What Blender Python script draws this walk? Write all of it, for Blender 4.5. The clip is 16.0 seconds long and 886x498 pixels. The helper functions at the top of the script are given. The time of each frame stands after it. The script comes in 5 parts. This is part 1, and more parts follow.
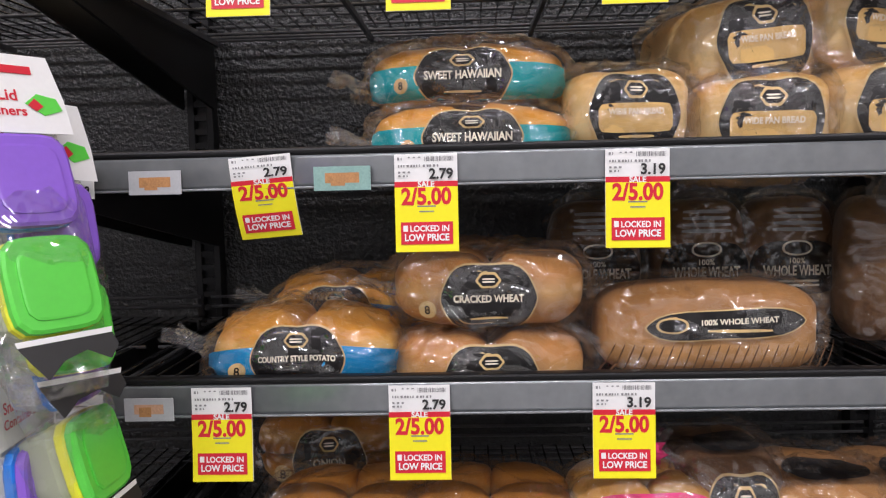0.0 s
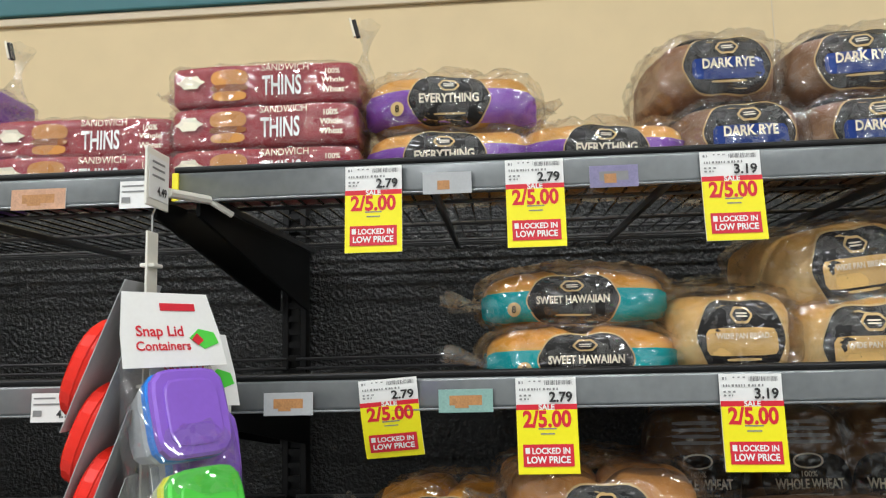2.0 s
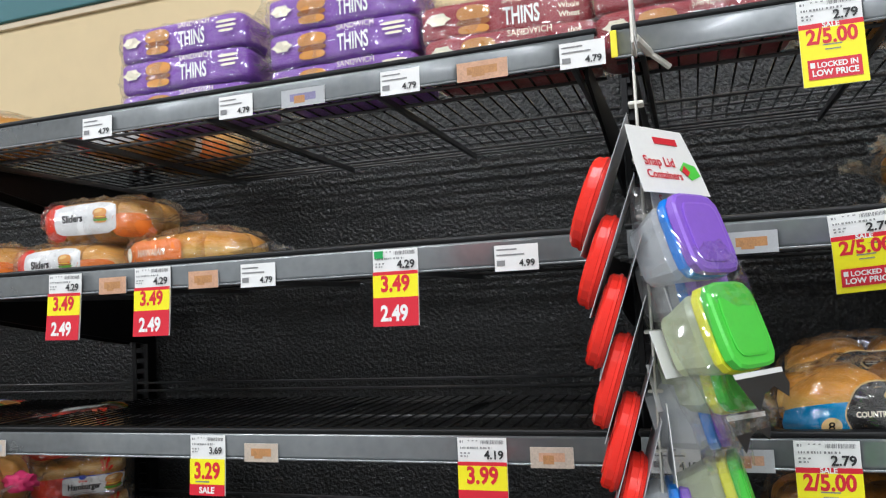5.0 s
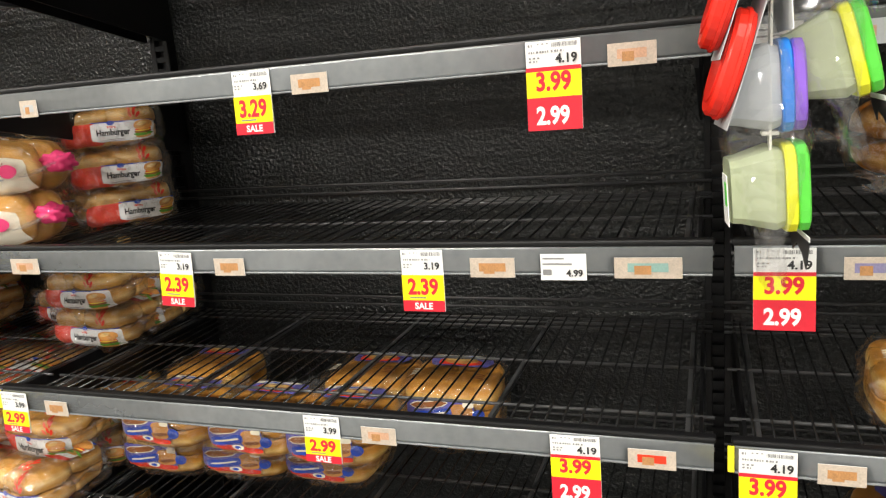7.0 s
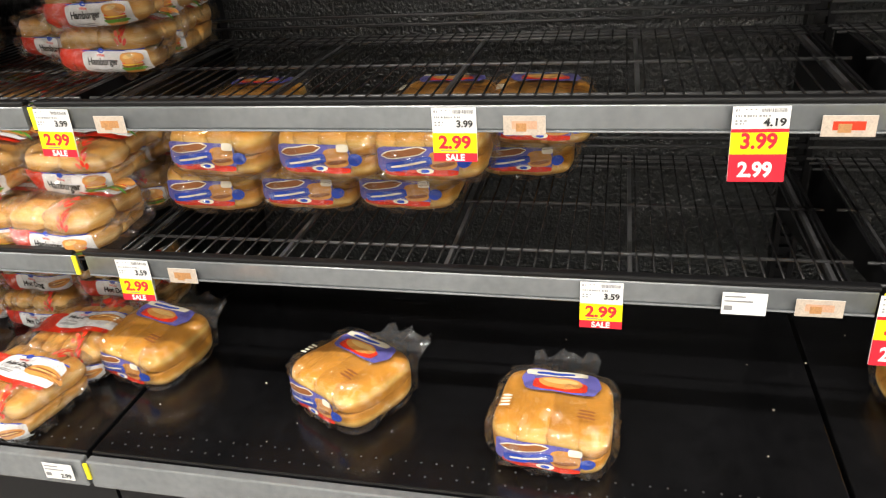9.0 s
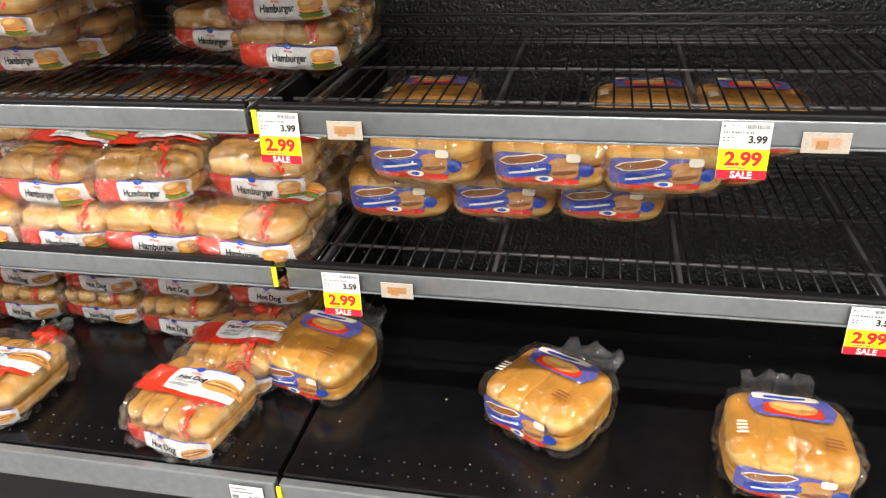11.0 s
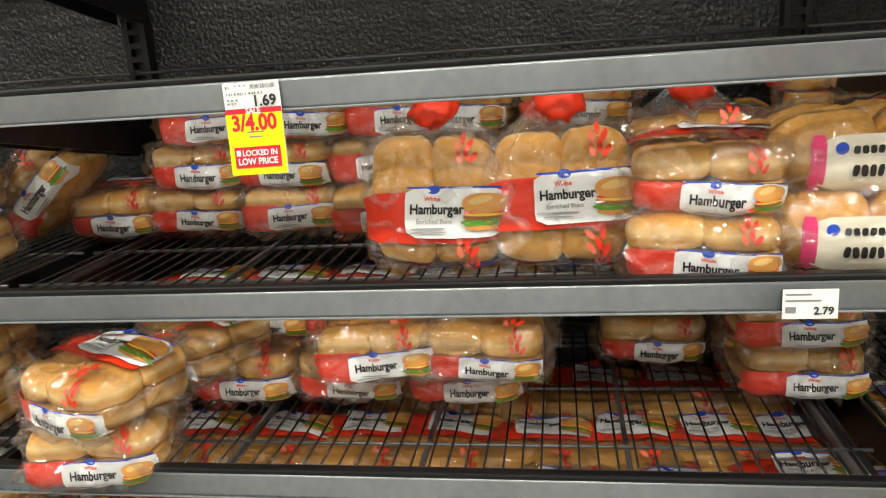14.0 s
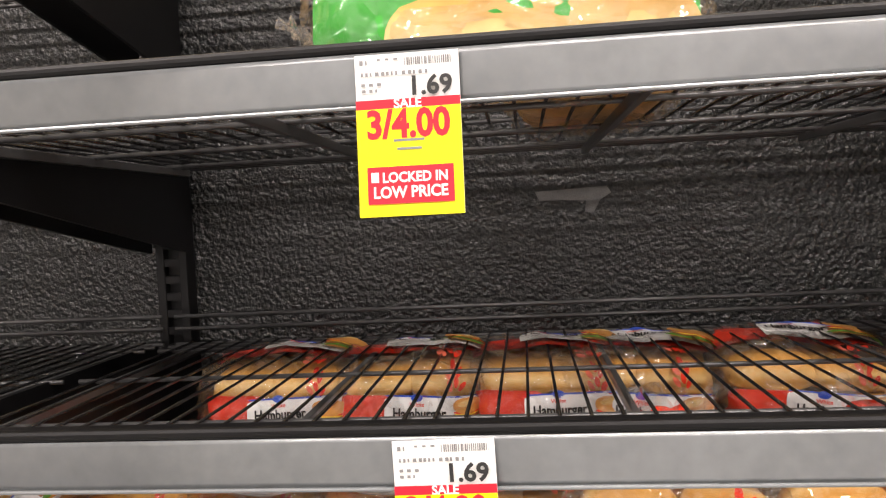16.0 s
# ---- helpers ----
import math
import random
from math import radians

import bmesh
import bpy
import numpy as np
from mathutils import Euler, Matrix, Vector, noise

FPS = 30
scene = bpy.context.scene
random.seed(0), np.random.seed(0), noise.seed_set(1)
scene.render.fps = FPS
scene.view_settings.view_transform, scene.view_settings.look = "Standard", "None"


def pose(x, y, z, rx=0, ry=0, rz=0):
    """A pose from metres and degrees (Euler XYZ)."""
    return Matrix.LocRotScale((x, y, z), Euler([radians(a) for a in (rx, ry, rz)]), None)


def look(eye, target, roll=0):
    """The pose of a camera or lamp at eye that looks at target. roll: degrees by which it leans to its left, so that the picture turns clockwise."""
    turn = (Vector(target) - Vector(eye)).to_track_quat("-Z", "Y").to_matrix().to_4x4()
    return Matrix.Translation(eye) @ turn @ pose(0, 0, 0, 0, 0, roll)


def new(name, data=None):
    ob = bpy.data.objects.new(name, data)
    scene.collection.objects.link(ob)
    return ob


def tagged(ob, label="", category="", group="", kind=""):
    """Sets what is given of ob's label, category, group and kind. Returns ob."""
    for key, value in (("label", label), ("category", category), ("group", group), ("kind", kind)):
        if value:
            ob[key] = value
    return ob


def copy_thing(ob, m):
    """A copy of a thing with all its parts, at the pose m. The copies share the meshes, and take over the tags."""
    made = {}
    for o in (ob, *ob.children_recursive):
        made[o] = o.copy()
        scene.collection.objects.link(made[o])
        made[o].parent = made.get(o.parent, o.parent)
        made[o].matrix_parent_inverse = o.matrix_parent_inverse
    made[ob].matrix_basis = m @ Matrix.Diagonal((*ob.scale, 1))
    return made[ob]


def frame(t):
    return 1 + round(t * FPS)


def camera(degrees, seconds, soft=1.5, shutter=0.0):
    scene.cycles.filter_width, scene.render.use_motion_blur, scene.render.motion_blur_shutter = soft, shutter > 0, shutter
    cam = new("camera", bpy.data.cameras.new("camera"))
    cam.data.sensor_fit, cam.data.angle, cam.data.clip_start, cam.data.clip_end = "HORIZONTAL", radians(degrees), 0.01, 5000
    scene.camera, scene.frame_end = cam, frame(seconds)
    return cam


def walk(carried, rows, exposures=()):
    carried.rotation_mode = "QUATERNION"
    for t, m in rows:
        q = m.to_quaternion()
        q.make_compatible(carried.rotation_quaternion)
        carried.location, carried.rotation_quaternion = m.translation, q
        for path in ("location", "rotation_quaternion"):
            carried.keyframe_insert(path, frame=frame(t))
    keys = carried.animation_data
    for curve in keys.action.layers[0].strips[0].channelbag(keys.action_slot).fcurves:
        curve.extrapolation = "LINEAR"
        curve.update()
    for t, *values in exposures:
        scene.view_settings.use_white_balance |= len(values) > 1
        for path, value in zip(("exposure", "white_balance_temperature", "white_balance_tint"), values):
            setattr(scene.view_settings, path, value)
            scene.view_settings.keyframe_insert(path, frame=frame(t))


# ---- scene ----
import functools

cam = camera(61.5, 16.0, soft=1.2)
PATH = [
    (0, (0.499, -0.810, 1.498), (0.421, 1.181, 1.317), -1.4),
    (0.5, (0.477, -0.839, 1.529), (0.485, 1.160, 1.476), -1.4),
    (1, (0.475, -0.840, 1.549), (0.503, 1.157, 1.650), -1.9),
    (1.5, (0.455, -0.848, 1.559), (0.446, 1.141, 1.768), -2.0),
    (2, (0.402, -0.868, 1.567), (0.256, 1.110, 1.824), -1.4),
    (2.5, (0.306, -0.895, 1.587), (-0.037, 1.058, 1.851), -0.7),
    (3, (0.228, -0.916, 1.598), (-0.319, 0.988, 1.879), -0.6),
    (3.2, (0.204, -0.922, 1.594), (-0.396, 0.962, 1.896), -0.5),
    (5.3, (0.076, -0.950, 1.431), (-0.549, 0.948, 1.510), -3.3),
    (5.5, (0.073, -0.948, 1.421), (-0.554, 0.951, 1.450), -3.6),
    (6, (0.066, -0.947, 1.380), (-0.582, 0.943, 1.285), -4.0),
    (6.5, (0.025, -0.944, 1.307), (-0.639, 0.926, 1.054), -4.4),
    (7, (-0.016, -0.910, 1.229), (-0.689, 0.926, 0.808), -4.8),
    (7.5, (-0.108, -0.865, 1.162), (-0.760, 0.936, 0.584), -5.1),
    (8, (-0.196, -0.861, 1.104), (-0.790, 0.909, 0.385), -5.2),
    (8.5, (-0.292, -0.899, 1.066), (-0.806, 0.842, 0.228), -5.1),
    (8.7, (-0.322, -0.921, 1.051), (-0.799, 0.811, 0.173), -5.0),
    (10.8, (-0.663, -0.952, 1.057), (-1.019, 0.750, 0.069), -2.8),
    (11, (-0.744, -0.933, 1.079), (-1.134, 0.783, 0.129), -2.9),
    (11.5, (-0.972, -0.960, 1.096), (-1.342, 0.809, 0.239), -2.9),
    (12, (-1.162, -1.058, 1.112), (-1.532, 0.747, 0.334), -2.9),
    (12.5, (-1.294, -1.057, 1.132), (-1.666, 0.758, 0.378), -3.4),
    (13, (-1.424, -0.967, 1.144), (-1.789, 0.869, 0.438), -3.7),
    (13.5, (-1.507, -0.884, 1.183), (-1.862, 0.967, 0.513), -3.9),
    (14, (-1.628, -0.831, 1.289), (-1.944, 1.079, 0.786), -4.0),
    (14.5, (-1.721, -0.792, 1.351), (-1.974, 1.155, 0.971), -4.0),
    (15, (-1.779, -0.700, 1.366), (-1.966, 1.268, 1.060), -3.3),
    (15.5, (-1.827, -0.568, 1.418), (-2.024, 1.414, 1.239), -2.9),
    (16, (-1.914, -0.485, 1.422), (-2.134, 1.501, 1.332), -2.9),
]
LAMP_POWER = 140
EXPOSURES = [(0, -0.8, 6050, 22), (1.5, -0.92, 6500, 10), (2.0, -0.9, 6000, 8), (3.0, -0.95, 5550, 12), (5.5, -0.65, 5950, 10), (7, -0.06, 6600, 10), (8.5, 0.13, 6700, 12), (11, 0.1, 6400, 12),
             (12.5, -0.35, 6650, 8), (13.5, -0.45, 6500, 4), (14.5, -0.18, 6850, 10), (16, -0.05, 6800, 20)]
walk(cam, [(t, look(e, g, r)) for t, e, g, r in PATH], EXPOSURES)

# ---- world and lamps ----
world = bpy.data.worlds.new("world")
scene.world = world
world.use_nodes = True
world.node_tree.nodes["Background"].inputs[0].default_value = (0.9, 0.95, 1.0, 1)
world.node_tree.nodes["Background"].inputs[1].default_value = 0.05

CEIL = 4.0
LAMPS = [(x, y) for y in (-1.7, -4.1) for x in (-4.6, -0.6, 3.4)]
for lx, ly in LAMPS:
    data = bpy.data.lights.new("tube_light", "AREA")
    data.shape, data.size, data.size_y = "RECTANGLE", 3.6, 0.11
    data.energy, data.color = LAMP_POWER, (1.0, 0.968, 0.915)
    lamp = new("tube_light", data)
    lamp.location = (lx, ly, CEIL - 0.105)


# ---- materials ----
def mat(name, color, rough=0.5, metal=0.0, vary=0.12, scale=14.0, bump=0.0, bump_scale=60.0, coat=0.0, dist=0.002, spec=0.5, detail=4.0):
    """A principled surface whose colour drifts at two scales, with fine relief."""
    m = bpy.data.materials.new(name)
    m.use_nodes = True
    nt = m.node_tree
    b = nt.nodes["Principled BSDF"]
    b.inputs["Roughness"].default_value = rough
    b.inputs["Metallic"].default_value = metal
    b.inputs["Specular IOR Level"].default_value = spec
    b.inputs["Coat Weight"].default_value = coat
    b.inputs["Coat Roughness"].default_value = 0.12
    tex = nt.nodes.new("ShaderNodeTexCoord")
    if vary:
        n1, n2 = nt.nodes.new("ShaderNodeTexNoise"), nt.nodes.new("ShaderNodeTexNoise")
        n1.inputs["Scale"].default_value, n2.inputs["Scale"].default_value = scale, scale * 7.3
        n1.inputs["Detail"].default_value = n2.inputs["Detail"].default_value = detail
        add = nt.nodes.new("ShaderNodeMath")
        add.operation = "ADD"
        ramp = nt.nodes.new("ShaderNodeMapRange")
        ramp.inputs[1].default_value, ramp.inputs[2].default_value = 0.6, 1.4
        ramp.inputs[3].default_value, ramp.inputs[4].default_value = 1 - vary, 1 + vary
        mul = nt.nodes.new("ShaderNodeVectorMath")
        mul.operation = "SCALE"
        mul.inputs[0].default_value = color[:3]
        for n in (n1, n2):
            nt.links.new(tex.outputs["Object"], n.inputs["Vector"])
        nt.links.new(n1.outputs[0], add.inputs[0])
        nt.links.new(n2.outputs[0], add.inputs[1])
        nt.links.new(add.outputs[0], ramp.inputs[0])
        nt.links.new(ramp.outputs[0], mul.inputs[3])
        nt.links.new(mul.outputs[0], b.inputs["Base Color"])
    else:
        b.inputs["Base Color"].default_value = (*color[:3], 1)
    if bump:
        n3, bp = nt.nodes.new("ShaderNodeTexNoise"), nt.nodes.new("ShaderNodeBump")
        n3.inputs["Scale"].default_value, n3.inputs["Detail"].default_value = bump_scale, 3
        bp.inputs["Strength"].default_value, bp.inputs["Distance"].default_value = bump, dist
        nt.links.new(tex.outputs["Object"], n3.inputs["Vector"])
        nt.links.new(n3.outputs[0], bp.inputs["Height"])
        nt.links.new(bp.outputs[0], b.inputs["Normal"])
        if coat:
            nt.links.new(bp.outputs[0], b.inputs["Coat Normal"])
    return m


M_BLACK = mat("black_powder_coat", (0.005, 0.005, 0.0055), 0.42, vary=0.3, scale=30, spec=0.3, bump=0.15, bump_scale=400, dist=0.0006)
M_BAR = mat("dark_grey_bar", (0.045, 0.045, 0.046), 0.3, vary=0.25, spec=0.8)
M_WIRE = mat("black_wire", (0.008, 0.008, 0.0085), 0.24, vary=0.2, spec=0.7)
M_PANEL = mat("hammered_black_panel", (0.006, 0.0072, 0.0072), 0.3, vary=0.35, scale=3, bump=1.0, bump_scale=125, dist=0.0075, spec=0.64)
M_DECK = mat("black_deck_steel", (0.005, 0.005, 0.0055), 0.20, spec=0.4, vary=0.4, scale=5, bump=0.08, bump_scale=30)
M_RAIL = mat("grey_price_rail", (0.235, 0.25, 0.258), 0.27, metal=0.45, vary=0.16, scale=9, bump=0.05, bump_scale=12, coat=0.6)
M_CREAM = mat("cream_wall_paint", (0.78, 0.62, 0.36), 0.65, vary=0.04, scale=2, bump=0.12, bump_scale=300, dist=0.001)
M_PLASTER = mat("grey_wall_paint", (0.55, 0.56, 0.56), 0.7, vary=0.05, scale=2)
M_TEAL = mat("teal_wall_band", (0.045, 0.17, 0.19), 0.5, vary=0.05, scale=2)
M_TRIM = mat("cream_moulding", (0.72, 0.6, 0.42), 0.5, vary=0.04, scale=2)
M_FLOOR = mat("vinyl_floor", (0.26, 0.255, 0.245), 0.25, vary=0.12, scale=4)
M_CEIL = mat("ceiling_tile", (0.75, 0.74, 0.7), 0.9, vary=0.05, bump=0.3, bump_scale=120)
M_HOUSING = mat("white_lamp_housing", (0.8, 0.8, 0.78), 0.4, vary=0.03)
M_CRUMB = mat("bread_crumb", (0.75, 0.65, 0.48), 0.8, vary=0.15)
M_YELLOW = mat("yellow_marker", (0.85, 0.75, 0.02), 0.5, vary=0.05)


# ---- mesh helpers ----
def mesh_of(bm, name, smooth=False):
    me = bpy.data.meshes.new(name)
    bmesh.ops.recalc_face_normals(bm, faces=bm.faces[:])
    if smooth:
        for f in bm.faces:
            f.smooth = True
    bm.to_mesh(me)
    bm.free()
    return me


def part(name, me, material, parent=None, label="", m=None):
    """Links a mesh (or bmesh) as one object under a thing."""
    if isinstance(me, bmesh.types.BMesh):
        me = mesh_of(me, name)
    if not me.materials:
        me.materials.append(material)
    ob = new(name, me)
    if parent:
        ob.parent = parent
    if m is not None:
        ob.matrix_basis = m
    if label:
        ob["label"] = label
    return ob


def add_box(bm, x0, x1, y0, y1, z0, z1, bevel=0.0):
    v = bmesh.ops.create_cube(bm, size=1.0, matrix=Matrix.LocRotScale(((x0 + x1) / 2, (y0 + y1) / 2, (z0 + z1) / 2), None, (x1 - x0, y1 - y0, z1 - z0)))["verts"]
    if bevel:
        edges = {e for w in v for e in w.link_edges}
        bmesh.ops.bevel(bm, geom=list(edges), offset=bevel, segments=2, affect="EDGES", profile=0.5)
    return bm


def box(x0, x1, y0, y1, z0, z1, bevel=0.0):
    return add_box(bmesh.new(), x0, x1, y0, y1, z0, z1, bevel)


def add_rod(bm, a, b, r, segs=6):
    a, b = Vector(a), Vector(b)
    m = Matrix.Translation((a + b) / 2) @ (b - a).to_track_quat("Z", "Y").to_matrix().to_4x4()
    bmesh.ops.create_cone(bm, cap_ends=True, segments=segs, radius1=r, radius2=r, depth=(b - a).length, matrix=m)
    return bm


def setting(name, bm, material, label, category):
    return tagged(part(name, bm, material), label, category, kind="structure")


# ---- the room ----
BAY = 1.2192
PANEL_Y = 0.60
WALL_Y = 0.74
setting("floor", box(-7, 6, -6.2, WALL_Y, -0.1, 0), M_FLOOR, "pale speckled vinyl floor of the shop", "floor")
setting("ceiling", box(-7, 6, -6.2, WALL_Y + 0.6, CEIL, CEIL + 0.1), M_CEIL, "white mineral tile ceiling above the aisle", "ceiling")
setting("wall_back", box(-7, 6, WALL_Y, WALL_Y + 0.12, 0, CEIL), M_CREAM, "cream painted shop wall behind the shelving", "wall")
# Unseen wall, added at this distance to shape light reaching under the shelves.
setting("wall_front", box(-7, 6, -6.32, -6.2, 0, CEIL), M_PLASTER, "unseen pale grey wall added opposite to shape the light", "wall")
setting("wall_west", box(-7.12, -7, -6.2, WALL_Y, 0, CEIL), M_PLASTER, "pale grey painted end wall", "wall")
setting("wall_east", box(6, 6.12, -6.2, WALL_Y, 0, CEIL), M_PLASTER, "pale grey painted end wall of the aisle", "wall")
setting("wall_band", box(-6.99, 5.99, WALL_Y - 0.022, WALL_Y - 0.0005, 2.36, 2.485, 0.004), M_TEAL, "teal painted band along the cream wall", "wall band")
setting("trim", box(-6.99, 5.99, WALL_Y - 0.012, WALL_Y - 0.0005, 2.34, 2.36, 0.003), M_TRIM, "narrow cream moulding under the teal band", "moulding")

for lx, ly in LAMPS:
    lamp = tagged(new("ceiling_light"), "white fluorescent ceiling light fixture over the aisle", "ceiling light", "lights over the aisle")
    lamp.location = (lx, ly, CEIL)
    part("housing", box(-1.86, 1.86, -0.11, 0.11, -0.09, 0, 0.01), M_HOUSING, lamp)

# ---- shelving ----
LEVEL = {i: 1.02 + 0.254 * (4 - i) for i in range(1, 7)}
DECK_Z, DECK_Y = 0.195, -0.14
BAYS = {"E": -2 * BAY - BAY, "C": -2 * BAY, "B": -BAY, "A": 0.0, "D": BAY}
SURF = -0.016


def upright_mesh():
    bm = bmesh.new()
    add_box(bm, -0.024, -0.011, 0.0, 0.03, 0.0, 1.93, 0.002)
    add_box(bm, 0.011, 0.024, 0.0, 0.03, 0.0, 1.93, 0.002)
    add_box(bm, -0.011, 0.011, 0.014, 0.03, 0.0, 1.93)
    for k in range(75):
        add_box(bm, -0.011, 0.011, 0.0015, 0.014, 0.02 + k * 0.0254, 0.031 + k * 0.0254)
    return mesh_of(bm, "upright")


UPRIGHT = upright_mesh()
for k in range(-3, 3):
    ob = part("upright", UPRIGHT, M_BLACK)
    tagged(ob, "black steel slotted shelving upright against the back panel", "upright", "shelf uprights", "structure")
    ob.location = (k * BAY, PANEL_Y - 0.03, 0.0)
for k, (nm, x0) in enumerate(BAYS.items()):
    setting("back_panel_%d" % (k + 1), box(x0 + 0.012, x0 + BAY - 0.012, PANEL_Y, PANEL_Y + 0.012, 0.1, 1.93), M_PANEL,
            "black hammered-texture back panel of the shelving", "back panel")
    deck = tagged(new("base_deck"), "black glossy steel base shelf with perforated front edge", "base shelf", "base shelves")
    deck.location = (x0, 0, 0)
    part("deck_plate", box(0.004, BAY - 0.004, DECK_Y + 0.02, PANEL_Y - 0.035, DECK_Z - 0.025, DECK_Z, 0.003), M_DECK, deck)
    part("kick_plate", box(0.004, BAY - 0.004, DECK_Y + 0.05, DECK_Y + 0.062, 0.0, DECK_Z - 0.03), M_BLACK, deck)
    part("price_rail", box(0.004, BAY - 0.004, DECK_Y, DECK_Y + 0.018, DECK_Z - 0.062, DECK_Z - 0.004, 0.003), M_RAIL, deck, "grey plastic price rail")
    bm = bmesh.new()
    for i in range(46):
        for j in range(2):
            bmesh.ops.create_cone(bm, cap_ends=True, segments=6, radius1=0.0019, radius2=0.0019, depth=0.001,
                                  matrix=Matrix.Translation((0.03 + i * 0.0255 + j * 0.012, DECK_Y + 0.045 + j * 0.03, DECK_Z + 0.0008)))
    tagged(part("perforations", bm, M_BAR, deck, "rows of small punched holes"), kind="stuff")

ROD_Y = mesh_of(add_rod(bmesh.new(), (0, 0.012, 0), (0, 0.55, 0), 0.0017, 6), "rod", True)
ROD_X = mesh_of(add_rod(bmesh.new(), (0.01, 0, 0), (BAY - 0.01, 0, 0), 0.0028, 8), "cross_rod", True)
BAR_Y = mesh_of(box(-0.0035, 0.0035, 0.012, 0.55, -0.012, -0.002, 0.001), "bar")


def rail_mesh():
    """A shallow, outward-curved strip with a rolled lower edge."""
    bm = bmesh.new()
    x0, x1, n = 0.012, BAY - 0.012, 10
    prof = []
    for i in range(n + 1):
        f = i / n
        prof.append((-0.0006 - 0.0008 * math.sin(math.pi * (0.12 + 0.8 * f)), 0.002 - 0.0335 * f))
    prof += [(0.006, -0.031), (0.011, -0.030), (0.011, 0.002)]
    a = [bm.verts.new((x0, y, z)) for y, z in prof]
    b = [bm.verts.new((x1, y, z)) for y, z in prof]
    for i in range(len(prof)):
        k = (i + 1) % len(prof)
        bm.faces.new((a[i], a[k], b[k], b[i])).smooth = i < n
    bm.faces.new(a)
    bm.faces.new(b[::-1])
    return mesh_of(bm, "price_rail")


RAIL = rail_mesh()
LIP = mesh_of(box(0.009, BAY - 0.009, -0.002, 0.014, 0.0022, 0.0105, 0.003), "lip")
CHANNEL = mesh_of(box(0.012, BAY - 0.012, -0.0035, 0.004, -0.0345, -0.0316, 0.0011), "channel")


def bracket_mesh():
    bm = bmesh.new()
    pts = [(0.03, -0.030), (0.03, -0.004), (0.565, -0.004), (0.565, -0.125), (0.50, -0.115)]
    a = [bm.verts.new((-0.0025, y, z)) for y, z in pts]
    b = [bm.verts.new((0.0025, y, z)) for y, z in pts]
    bm.faces.new(a)
    bm.faces.new(b[::-1])
    for i in range(len(pts)):
        j = (i + 1) % len(pts)
        bm.faces.new((a[j], a[i], b[i], b[j]))
    return mesh_of(bm, "bracket")


BRACKET = bracket_mesh()
for nm, x0 in BAYS.items():
    for lv, z in LEVEL.items():
        sh = tagged(new("wire_shelf"), "black wire grid shelf with a grey price rail", "wire shelf", "wire shelves of the bread wall")
        sh.location = (x0, 0, z)
        part("price_rail", RAIL, M_RAIL, sh, "grey plastic price rail")
        part("lip", LIP, M_BLACK, sh, "black front lip")
        part("channel", CHANNEL, M_RAIL, sh)
        for bx in (0.028, BAY - 0.028):
            part("bracket", BRACKET, M_BLACK, sh, m=pose(bx, 0, SURF))
        for i in range(5):
            part("bar", BAR_Y, M_BAR, sh, m=pose(0.045 + i * (BAY - 0.09) / 4, 0, SURF - 0.004))
        for i in range(46):
            part("rod", ROD_Y, M_WIRE, sh, m=pose(0.038 + i * 0.0254, 0, SURF - 0.0016))
        for cy in (0.03, 0.06, 0.125, 0.31, 0.495, 0.525, 0.55):
            part("cross_rod", ROD_X, M_BAR, sh, m=pose(0, cy, SURF - 0.0052))
        for cz in (0.018, 0.036):
            part("fence_rod", ROD_X, M_BAR, sh, m=pose(0, 0.55, SURF + cz))

rng = random.Random(4)
bm = bmesh.new()
for i in range(40):
    x, y, r = rng.uniform(-2.4, 0.6), rng.uniform(DECK_Y + 0.03, 0.5), rng.uniform(0.0008, 0.0024)
    bmesh.ops.create_icosphere(bm, subdivisions=1, radius=r, matrix=Matrix.Translation((x, y, DECK_Z + r * 0.6)) @ Matrix.Diagonal((1, rng.uniform(0.6, 1.4), 0.6, 1)))
tagged(part("crumbs", bm, M_CRUMB), "pale bread crumbs scattered on the black base shelf", "crumbs", kind="stuff")

bm = bmesh.new()
add_box(bm, -0.7, 0.7, -0.012, 0.0, -0.026, 0.026, 0.004)
add_box(bm, -0.7, 0.7, -0.018, -0.012, -0.008, 0.008, 0.002)
ob = setting("moulding", bm, M_TRIM, "sloping cream wooden moulding on the upper wall", "moulding")
ob.matrix_basis = pose(-1.25, WALL_Y - 0.0005, 2.70, 0, -17, 0)
setting("wall_joint", box(1.02, 1.0225, WALL_Y - 0.0012, WALL_Y - 0.0003, 0.5, 2.339), M_TRIM, "thin vertical joint in the cream wall", "wall joint")
bm = bmesh.new()
v = [bm.verts.new((x, 0, z)) for x, z in ((-0.052, 0.012), (0.01, 0.014), (0.05, 0.016), (0.056, 0.006), (0.040, -0.004), (0.030, -0.022), (0.018, -0.020), (0.020, -0.004), (-0.01, -0.002), (-0.046, -0.001))]
bm.faces.new(v)
ob = part("label_residue", bm, mat("paper_residue", (0.10, 0.10, 0.10), 0.8, vary=0.3, scale=60))
ob.location = (-1.845, PANEL_Y - 0.0012, 1.437)
tagged(ob, "torn grey paper label stuck on the back panel", "label residue")


